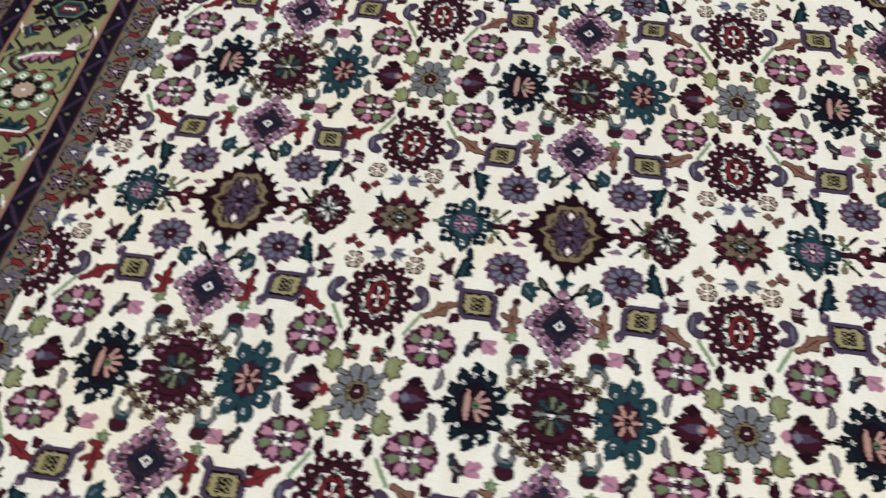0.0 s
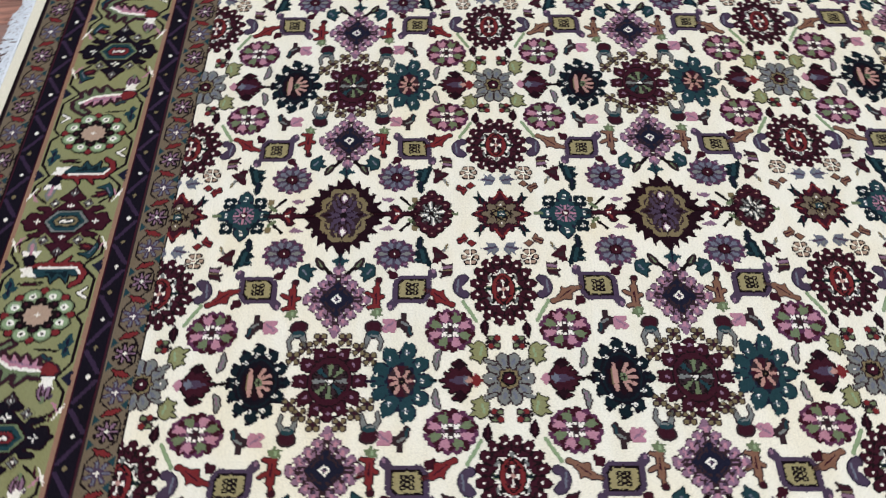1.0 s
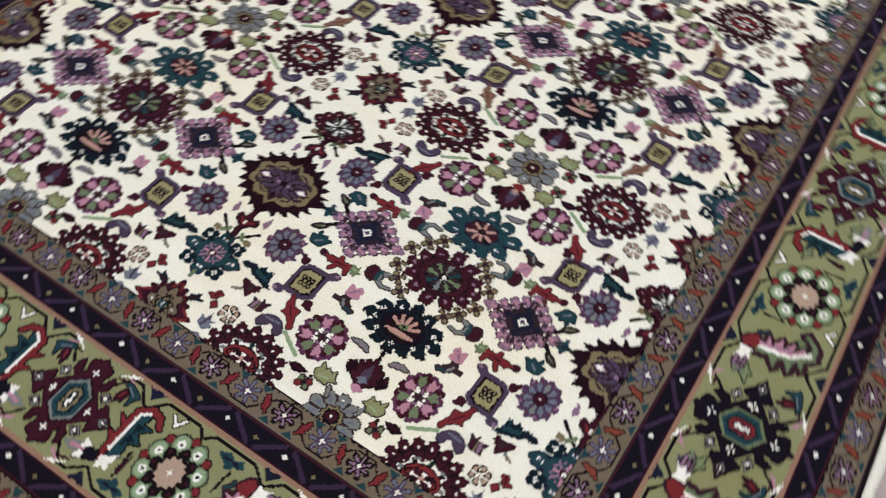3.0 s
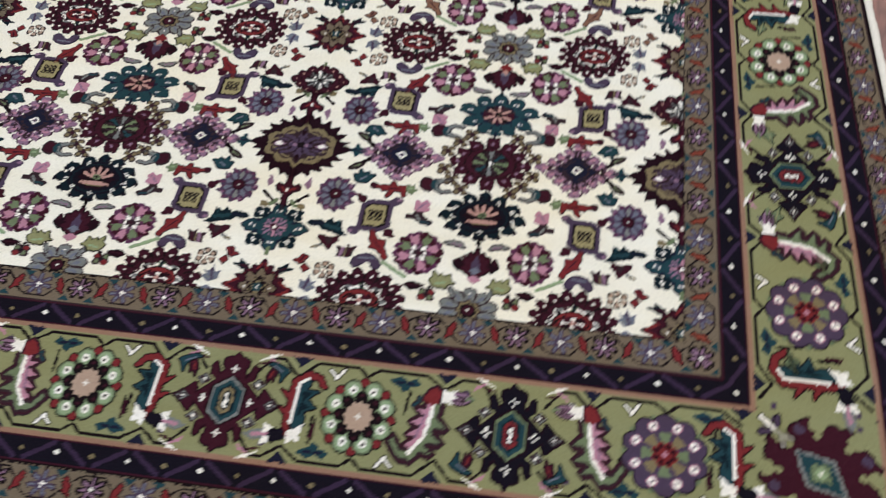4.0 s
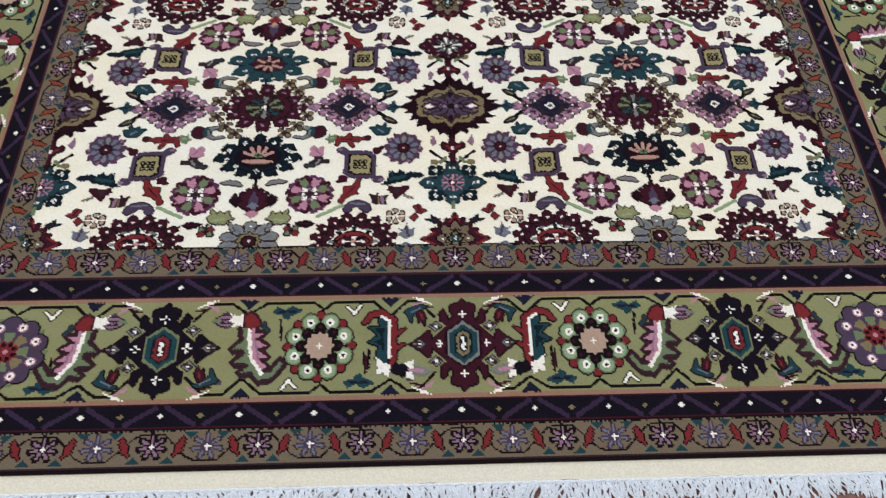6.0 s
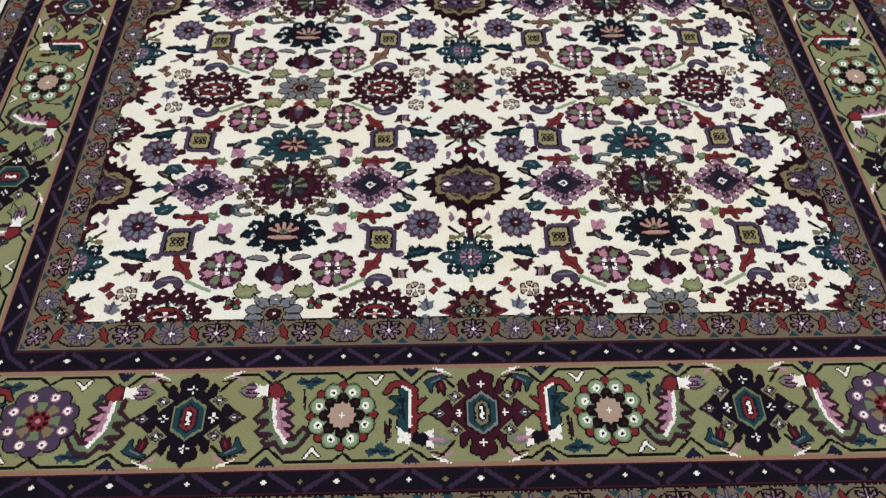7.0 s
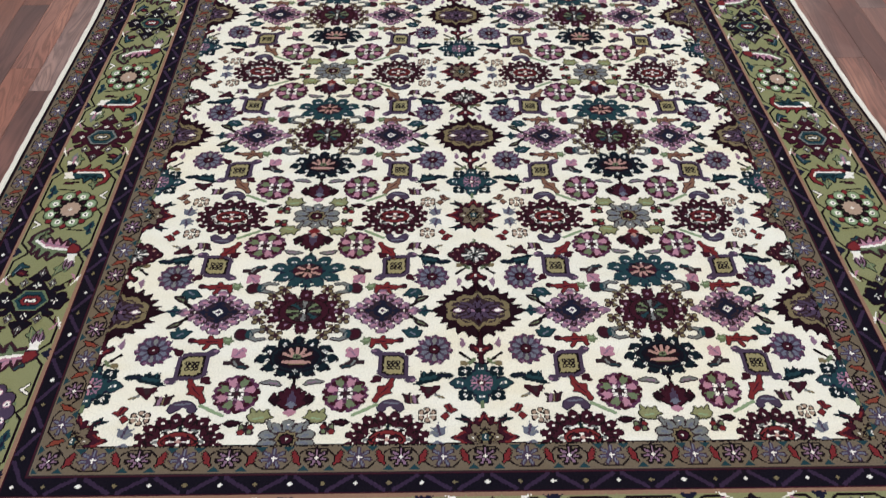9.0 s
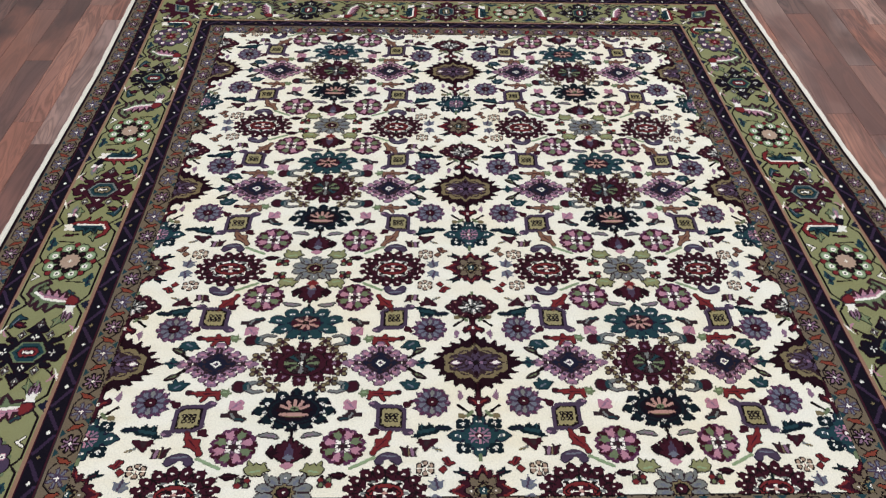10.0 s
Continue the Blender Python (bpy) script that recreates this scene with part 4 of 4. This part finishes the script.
def border_star(dye, rim, gem, heart):
    c = Chart(65, 57, 0.25).d(dye, 0, 0, 17.2, 18).poly(dye, [(0, 24.8), (2.2, 22.4), (5.8, 21), (6.4, 18), (4.6, 15.6), (6.6, 12), (0, 10)], "xy")
    c.poly(dye, [(6.4, 10.4), (7.6, 14), (9.4, 18.6), (11.2, 17), (11, 12.6), (9.6, 9)], "xy")
    c.poly(dye, [(15.4, 1.6), (16.4, 8), (20.6, 3.8), (25.8, 0), (20.6, -3.8), (16.4, -8), (15.4, -1.6)], "x").rim("P")
    # small checked lozenges between the arms
    for x, y, r in ((13.4, 9.4, 3.9), (21.4, 0, 3.8)):
        if y:
            c.d("F", x, y, r + 1.1, r * 0.86 + 1.0, "xy")
        c.d("X", x, y, r, r * 0.86, "xy").line("Y", x - r * 0.62, y, x, y + r * 0.5, 0.8, "xy").line("Y", x, y - r * 0.5, x + r * 0.62, y, 0.8, "xy").b("W", x - 0.9, y - 0.6, x + 0.9, y + 0.6, "xy")
    c.poly("P", [(0, 13), (8.8, 6.8), (8.8, -6.8), (0, -13)], "x").poly(rim, [(0, 12), (7.8, 6.2), (7.8, -6.2), (0, -12)], "x").poly(gem, [(0, 10.4), (6.7, 5.4), (6.7, -5.4), (0, -10.4)], "x")
    c.poly("G", [(0, 8.4), (4.6, 4.4), (4.6, -4.4), (0, -8.4)], "x").poly("O" if heart == "A" else "R", [(0, 7), (3.2, 4.4), (3.2, -4.4), (0, -7)], "x").poly("G" if heart == "A" else heart, [(0, 5.4), (1.9, 3.6), (1.9, -3.6), (0, -5.4)], "x").b("W", -0.8, -3.6, 0.8, 3.6)
    for x, y in ((0, 16), (11.4, 0)):
        if heart != "A":
            c.b("W", x - 2.4, y - 0.7, x - 0.8, y + 0.7, "xy").b("W", x + 0.8, y - 0.7, x + 2.4, y + 0.7, "xy").b("W", x - 0.7, y + 0.8, x + 0.7, y + 2.4, "xy").b("W", x - 0.7, y - 2.4, x + 0.7, y - 0.8, "xy")
        else:
            c.b("W", x - 1.7, y - 0.6, x + 1.7, y + 0.6, "xy").b("W", x - 0.6, y - 1.7, x + 0.6, y + 1.7, "xy")
    return c


def green_rosette():
    c = Chart(47, 47, 0.6).ring("R", 8, 20, 20, 2.4, 0).ring("S", 8, 16.5, 16.5, 5.6, 22.5).rim("K").e("S", 0, 0, 13, 13).ring("A", 8, 16.5, 16.5, 4.6, 22.5)
    c.ring("W", 8, 16.3, 16.3, 2.5, 22.5).ring("K", 8, 16.3, 16.3, 1.0, 22.5).ring("K", 8, 10.8, 10.8, 4.0, 0).ring("M", 8, 12.5, 12.5, 1.1, 0).lobes("K", 10.5, 10.5, 8, 0.06, 0)
    return c.lobes("J", 9, 9, 12, 0.07, 0).b("W", -2, -0.6, 2, 0.6).b("W", -0.6, -2, 0.6, 2)


def purple_rosette():
    c = Chart(51, 51, 0.6).ring("V", 10, 17.5, 17.5, 6, 18).e("V", 0, 0, 18, 18).rim("K").ring("S", 10, 22.6, 22.6, 1.3, 0)
    c.ring("I", 8, 17.2, 17.2, 3.0, 22.5).ring("W", 8, 17.2, 17.2, 2.2, 22.5).ring("V", 8, 17.2, 17.2, 0.9, 22.5)
    c.petals("SOSOSOSO", 13, 13, 8, 0.3, 0, 0.72).ring("R", 8, 5.2, 5.2, 2.4, 22.5).ring("P", 8, 5, 5, 1.5, 22.5).e("R", 0, 0, 3, 3)
    return c.b("I", -1.6, -0.6, 1.6, 0.6).b("I", -0.6, -1.6, 0.6, 1.6)


def hooked_leaf():
    c = Chart(55, 49)
    c.line("R", -0.7, -13, -1.2, 13.4, 2.9).line("R", -1.2, 13.4, 5, 18, 3.4).line("R", 5, 18, 11, 16.4, 3.2).line("R", 11, 16.4, 14, 12.4, 2.6)
    c.poly("R", [(-2, 6.8), (-8.6, 9.8), (-5, 6), (-2, 4)]).poly("R", [(-2, -1), (-8, 0.8), (-4.6, -2.6), (-2, -4)])
    c.poly("T", [(2, -9.6), (2, 13.2), (7, 15.6), (6.4, 10.4), (12.6, 10), (7, 5.4), (12.6, 1.4), (6.6, -0.6), (8, -7), (4.6, -10.6)]).rim("K")
    c.line("W", 1.1, -7, 1.1, 13, 1.7).line("W", 1.1, 13, 5.4, 16, 1.5).poly("G", [(3.6, -6), (4, 9), (9, 9), (5, 4), (9, 1.6), (5, -1)])
    c.poly("W", [(0.6, -11), (4, -9.6), (8, -7), (7, -11), (8.2, -15.4), (4, -15), (1.4, -17.4)]).poly("N", [(-8.4, -10.6), (-1, -10.4), (0.4, -14.8), (-6.4, -17.8), (-10, -14)])
    c.poly("W", [(-11.4, -8.6), (-7, -10.4), (-9.4, -13), (-7, -17), (-11, -19.4), (-11.6, -14)]).poly("Y", [(-11, -11.4), (-17, -12.6), (-21, -14.6), (-17, -17), (-11, -16.4)]).line("I", -10, -14, -16, -14.4, 1.8)
    return c.line("K", 11.6, -3, 12, -12, 1.4).line("M", 12.8, -7, 13, -13, 1.4)


def pink_leaf():
    c = Chart(51, 47)
    c.line("S", -0.6, 10, 2, -7, 2.4).line("S", 2, -7, 9.6, -16.4, 2.6).line("S", 9.6, -16.4, 16.6, -15, 2.6).line("S", 16.6, -15, 20, -9.6, 2.4)
    c.poly("S", [(0, 4), (-7, -0.8), (1, -1)]).poly("S", [(1, -4), (-6, -8.6), (2, -8)]).poly("S", [(4, -10), (-1, -14), (6, -13)]).rim("X")
    c.poly("I", [(2.4, 10.4), (4.6, 11), (5, 7.6), (9.6, 7.4), (5.2, 4), (13, 0.8), (6, -0.6), (13.6, -6.2), (7.6, -6), (13, -11), (9.8, -13), (4.4, -6.4), (2, 2)]).rim("X").line("L", 5, 5, 8, -6, 1.0)
    c.line("W", 1.4, 9.4, 4, -6.4, 1.9).line("W", 4, -6.4, 10.8, -14.4, 1.9)
    c.poly("R", [(-2, 17.4), (1.6, 19.4), (4.4, 18), (7.4, 12.4), (2.8, 9.8), (-0.8, 11)]).rim("M").line("T", 9, 13, 12, 9, 1.4)
    c.poly("L", [(-18.6, 15.4), (-14.4, 18.4), (-9, 17.6), (-7.6, 14.6), (-10, 12), (-15.6, 12.6)]).rim("X").line("X", -17, 15.6, -10, 16.2, 1.0).line("X", -15, 14, -10, 13.8, 0.9).line("S", -19, 15.4, -15.6, 15.4, 1.8)
    return c.poly("W", [(-10.6, 19.6), (-6, 17.8), (-2.6, 18.6), (-2.4, 12), (-6, 12.4), (-9.4, 10.6), (-7.6, 14), (-11, 15.6), (-7.8, 16.4)])


def border_sprig():
    c = Chart(23, 23, 0.6).poly("M", [(-3, -4), (-6, 2), (-5, 8), (-2.4, 4), (-1, 6), (1, -1)]).poly("T", [(-7, -6), (-1, -4), (3, 0), (4, 6.4), (6.4, 1), (9.4, -3), (4, -6), (-3, -8)]).rim("K")
    return c.line("B", -2, -5, 4, -2, 1.2).line("R", -3.6, 3, -2, -1, 1.2)


def long_leaf():
    c = Chart(23, 17, 0.6).poly("S", [(-9, -2), (-3, 1), (-1, 6), (2, 2), (9, 4), (4, -1), (1, -5), (-2, -2)]).rim("K")
    return c.line("F", -5, -1, 5, 1.6, 1.0)


def corner_star():
    c = Chart(55, 55)
    for k in range(8):
        t = k * math.pi / 4 + math.pi / 8
        c.e("M", 18 * math.cos(t), 18 * math.sin(t), 6, 6)
    c.e("M", 0, 0, 19, 19).ring("M", 8, 23, 23, 2.6, 11).rim("P")
    c.ring("F", 8, 22.5, 22.5, 3.6, 45).ring("F", 8, 17.5, 17.5, 1.8, 45).ring("V", 4, 21, 21, 2.4, 22)
    t = c.X + c.Y, c.X - c.Y
    c.paint((abs(t[0]) / 13 + abs(t[1]) / 21 <= 1), "Y").paint((abs(t[0]) / 10 + abs(t[1]) / 18 <= 1), "T").paint((abs(t[0]) / 8 + abs(t[1]) / 8 <= 1), "S")
    return c.e("A", 0, 0, 2.6, 2.6).b("W", -0.8, -0.8, 0.8, 0.8)


def corner_lily():
    c = Chart(23, 23).line("W", -7, -7, 3, 3, 2.4).line("W", 3, 3, 9, 4, 2.2).line("W", 3, 3, 4, 9, 2.2).line("V", -8, 2, -2, 1, 2.2).line("V", 2, -8, 1, -2, 2.2)
    return c.rim("K")


def turned(cells, side):
    if side == "far":
        return cells[::-1, ::-1]
    if side == "right":
        return cells.T[:, ::-1]
    if side == "left":
        return cells.T[::-1]
    return cells


MID = (NEAR + FAR) / 2
LONG = FAR - NEAR


def stray(a):
    """How far the side borders' motifs drift along from their even places."""
    return np.interp(a, (-250, -165, -82, 0, 82, 165, 247, 330), (0, 3, 7, 9, 9.5, 14, 13, 3))


def ring_of(name, inner, thick, draw, label):
    """Four bands of a border, the ends running through the corners."""
    made = []
    for side in ("near", "far", "left", "right"):
        across = side in ("near", "far")
        core = 2 * HALF if across else LONG
        length = core + 2 * (inner + thick) if across else core + 2 * inner
        chart = draw(length, core + 2 * inner + thick, across)
        cells = chart.a
        if name == "main_border" and not across:
            a = ((np.arange(chart.w) + 0.5) / chart.w - 0.5) * length
            way = 1 if side == "right" else -1
            cells = cells[:, np.clip(((a - way * stray(way * a)) / length + 0.5) * chart.w, 0, chart.w - 1).astype(int)]
        if across:
            # mitred corners
            cells, t = cells.copy(), chart.h
            i, j = np.meshgrid(np.arange(t), np.arange(t))
            first, last = cells[:, :t].copy(), cells[:, :-t - 1:-1].copy()
            cells[:, :t] = np.where(i < j, first.T, first)
            cells[:, :-t - 1:-1] = np.where(i < j, last.T, last)
        cells = turned(cells, side)
        if across:
            u0, v0 = -length / 2, (NEAR - inner - thick if side == "near" else FAR + inner)
        else:
            v0, u0 = MID - length / 2, (-HALF - inner - thick if side == "left" else HALF + inner)
        made.append((side, charted(name, cells, u0, v0, rug, label=label, size=(length, thick) if across else (thick, length))))
    return made


END_SPOTS, SIDE_SPOTS = (0, 66, 140, 209, 273), (0, 82, 165, 247, 327)
ring_of("inner_guard_border", 0, GUARD, lambda n, span, across: guard_band(n, span, across), "taupe guard stripe with small flowers and red leaves")
ring_of("inner_dark_stripe", GUARD, DARK, lambda n, span, across: dark_band(n, span), "midnight stripe with purple zigzag and white dots")
mains = ring_of("main_border", GUARD + DARK, MAIN, lambda n, span, across: main_band(n, END_SPOTS if across else SIDE_SPOTS), "moss green main border with angular vine")
ring_of("outer_dark_stripe", GUARD + DARK + MAIN, DARK, lambda n, span, across: dark_band(n, span), "midnight stripe with purple zigzag and white dots")
ring_of("outer_guard_border", GUARD + 2 * DARK + MAIN, GUARD, lambda n, span, across: guard_band(n, span, across), "taupe guard stripe with small flowers and red leaves")
ring_of("edge_line", 2 * GUARD + 2 * DARK + MAIN, 2, lambda n, span, across: Chart(n, 2).fill("K"), "dark brown edge line")

BORDER_SET = (
    ("border_star", border_star("M", "Y", "T", "A"), "maroon stepped star with green gem", (0,)),
    ("green_rosette", green_rosette(), "pale green rosette with salmon heart", (1,)),
    ("dark_border_star", border_star("N", "S", "T", "M"), "midnight stepped star with red gem", (2,)),
    ("purple_rosette", purple_rosette(), "purple rosette with red heart", (3,)),
)
HOOKED, PINK, SPRIG, LONG_LEAF = hooked_leaf(), pink_leaf(), border_sprig(), long_leaf()
OUT = GUARD + DARK + MAIN / 2
for side, band in mains:
    spots = END_SPOTS if side in ("near", "far") else SIDE_SPOTS

    def lay(name, chart, a, mirror, label, size=1.0, lift=0.0, flip=False):
        u, v, turn = {"near": (a + float(np.interp(a, (-140, -66, 0, 66, 140, 209), (-1, -1.4, 2, -0.7, -3, -0.5))), NEAR - OUT + lift, 0), "far": (-a, FAR + OUT - lift, 2), "right": (HALF + OUT - lift, MID + a + float(stray(a)), 1), "left": (-HALF - OUT + lift, MID - a + float(stray(-a)), 3)}[side]
        knot_motif(name, chart, u, v, mirror, flip, turn, band, label, None, tuple(q * r for q, r in zip(size if isinstance(size, tuple) else (size, size), (1.0, 1.0) if side in ("near", "far") else (1.14, 1.0))))

    for name, chart, label, which in BORDER_SET:
        for s in ((1, -1) if which[0] else (1,)):
            lay(name, chart, s * spots[which[0]], s < 0, label, (1.0, (0.77, 0.84), 1.0, (0.75, 0.80))[which[0]])
    for s in (1, -1):
        for k, (chart, name, label, back) in enumerate(((HOOKED, "hooked_leaf", "red and teal hooked leaf with white lily", True), (PINK, "serrated_leaf", "pink serrated leaf with white lily", False),
                                                       (PINK, "serrated_leaf", "pink serrated leaf with white lily", True), (HOOKED, "hooked_leaf", "red and teal hooked leaf with white lily", False))):
            lay(name, chart, s * ((spots[k] + spots[k + 1]) / 2 + (0, -1, 0, -2)[k]), (not back) ^ (s < 0), label, (0.92, 0.98) if chart is HOOKED else (0.86, 0.96))
    for s in (1, -1):
        wide = 1.0 if side in ("near", "far") else 1.2
        for a, lift, mirror, flip in ((21 * wide, 16, False, True), (spots[2] - 21 * wide, -15, True, False), (spots[2] + 21 * wide, -15, False, False)):
            lay("border_sprig", SPRIG, s * a, mirror ^ (s < 0), "small teal and maroon sprig", 0.72, lift, flip)
        if wide > 1:
            for a, lift, mirror in ((spots[1] + 27, -9, False), (spots[1] - 27, 9, True), (spots[3] - 28, -10, True), (spots[3] + 28, 9, False), (spots[2] - 27, 10, False), (spots[2] + 27, 10, True), (27, -10, False)):
                lay("long_leaf", LONG_LEAF, s * a, mirror ^ (s < 0), "sage leaf with dark outline", 0.66, lift, lift > 0)
CORNER, LILY = corner_star(), corner_lily()
for su, sv, turn in ((1, -1, 0), (1, 1, 1), (-1, 1, 2), (-1, -1, 3)):
    band = mains[0 if sv < 0 else 1][1]
    knot_motif("corner_star", CORNER, su * (HALF + OUT), NEAR - OUT if sv < 0 else FAR + OUT, False, False, turn, band, "maroon corner star with slanting teal gem")
    off = GUARD + DARK + 10
    knot_motif("corner_lily", LILY, su * (HALF + off), NEAR - off if sv < 0 else FAR + off, False, False, (turn + 3) % 4, band, "small white corner lily", None, (0.8, 0.8))

# ---- backing, flat-woven ends, bound sides and cotton fringe ----
bm = bmesh.new()
ring_u, ring_v = HALF + BORDER, BORDER
cols = [-ring_u + 2 * ring_u * i / 24 for i in range(25)]
rows = [NEAR - ring_v + (LONG + 2 * ring_v) * j / 24 for j in range(25)]
tops = [[bm.verts.new((*[float(q) for q in warp(u, v)], -0.001)) for v in rows] for u in cols]
for i in range(24):
    for j in range(24):
        bm.faces.new((tops[i][j], tops[i + 1][j], tops[i + 1][j + 1], tops[i][j + 1]))
rim = [e for e in bm.edges if e.is_boundary]
low = bmesh.ops.extrude_edge_only(bm, edges=rim)
for v in low["geom"]:
    if isinstance(v, bmesh.types.BMVert):
        v.co.z = FLOOR
part("backing", bm, LINT, rug, "knotted cotton backing")

rng = random.Random(4)


def tube(bm, points, radius, sides=5):
    """A thin round strand through the points."""
    rings = []
    for k, p in enumerate(points):
        a, b = points[max(0, k - 1)], points[min(len(points) - 1, k + 1)]
        way = (Vector(b) - Vector(a)).normalized()
        side = way.cross(Vector((0, 0, 1))).normalized()
        up = side.cross(way)
        r = radius * (1.0 if 0 < k < len(points) - 1 else 0.75)
        rings.append([bm.verts.new(Vector(p) + r * (math.cos(t) * side + math.sin(t) * up)) for t in [2 * math.pi * s / sides for s in range(sides)]])
    for a, b in zip(rings, rings[1:]):
        for s in range(sides):
            bm.faces.new((a[s], a[(s + 1) % sides], b[(s + 1) % sides], b[s]))


for sign in (-1, 1):
    edge = NEAR - BORDER if sign < 0 else FAR + BORDER

    def end_at(u, out):
        x, y = warp(u, edge)
        return float(x), float(y) + sign * out

    bm = bmesh.new()
    steps, prev = 90, None
    for i in range(steps + 1):
        u = -ring_u + 2 * ring_u * i / steps
        wob = 0.0016 * math.sin(i * 0.7) + 0.001 * math.sin(i * 2.3)
        line = []
        for out, z in ((-0.001, FLOOR), (-0.001, -0.003), (0.008, -0.004), (0.022, -0.005), (0.032 + wob, -0.0065), (0.033 + wob, FLOOR)):
            line.append(bm.verts.new((*end_at(u, out), z)))
        if prev:
            for k in range(5):
                bm.faces.new((prev[k], line[k], line[k + 1], prev[k + 1]))
        prev = line
    part("flatwoven_end", bm, KILIM, rug, "cream flat-woven end strip")
    bm = bmesh.new()
    for strand in (0, 1):
        tube(bm, [(*end_at(-ring_u + 2 * ring_u * i / 360, 0.0345 + 0.0014 * math.cos(i * 1.1 + strand * math.pi)), -0.0062 + 0.0012 * math.sin(i * 1.1 + strand * math.pi)) for i in range(361)], 0.0024)
    part("twisted_cord", bm, COTTON, rug, "white twisted cotton cord")
    bm = bmesh.new()
    count = 1250
    for i in range(count):
        u = -ring_u + 2 * ring_u * (i + 0.5) / count + rng.uniform(-0.3, 0.3)
        length = 0.040 + 0.008 * math.sin(i * 0.045) + 0.005 * math.sin(i * 0.13 + 1) + rng.uniform(-0.006, 0.006)
        lean, curl = rng.uniform(-3.4, 3.4) + 2.5 * math.sin(i * 0.035), rng.uniform(-2.2, 2.2)
        lift = rng.uniform(0.001, 0.0045)
        pts = []
        for k in range(7):
            f = k / 6
            z = -0.0066 * (1 - f) + (FLOOR + 0.002) * f + lift * math.sin(f * math.pi)
            pts.append((*end_at(u + lean * f + curl * math.sin(f * 5 + i), 0.034 + length * f), max(z, FLOOR + 0.0016)))
        tube(bm, pts, rng.uniform(0.0014, 0.0023), 4)
    tagged(part("fringe", bm, COTTON, rug, "tangled white cotton fringe"), kind="stuff")

for s in (-1, 1):
    bm = bmesh.new()
    steps, prev = 160, None
    for j in range(steps + 1):
        v = NEAR - BORDER + (LONG + 2 * BORDER) * j / steps
        x, y = warp(s * ring_u, v)
        wob = 0.0012 * math.sin(j * 0.9) + 0.0008 * math.sin(j * 2.7)
        line = []
        for k in range(9):
            t = math.pi * k / 8
            line.append(bm.verts.new((float(x) + s * (0.010 + wob - 0.0125 * math.cos(t)), float(y), FLOOR + 0.001 + 0.0125 * math.sin(t))))
        if prev:
            for k in range(8):
                bm.faces.new((prev[k], line[k], line[k + 1], prev[k + 1]))
        prev = line
    part("selvedge", bm, SELVEDGE, rug, "ivory overcast side binding")

# ---- floor planks ----
PLANK_W, PLANK_L = 0.104, 0.92
plank_mesh = bpy.data.meshes.new("plank")
bm = box(-PLANK_W / 2 + 0.0004, -PLANK_L / 2 + 0.0004, -0.008, PLANK_W / 2 - 0.0004, PLANK_L / 2 - 0.0004, 0, bevel=0.0009)
bm.to_mesh(plank_mesh)
bm.free()
plank_mesh.materials.append(WOOD)
rest = bmesh.new()
column = 0
x = X0 - 0.02 + PLANK_W / 2
while x < X1:
    y = Y0 - PLANK_L * ((column * 0.37 + 0.11 * (column % 3)) % 1.0)
    while y < Y1:
        cy = y + PLANK_L / 2
        if abs(x) < 2.35 and -2.0 < cy < 2.9:
            ob = new("plank", plank_mesh)
            ob.parent = floor
            ob.location = (x, cy, FLOOR)
        else:
            box(x - PLANK_W / 2 + 0.0004, max(Y0, y), FLOOR - 0.008, x + PLANK_W / 2 - 0.0004, min(Y1, y + PLANK_L - 0.0008), FLOOR, rest)
        y += PLANK_L
    x += PLANK_W
    column += 1
tagged(part("far_planks", rest, FAR_WOOD, floor, "red-brown laminate planks further off"), kind="stuff")
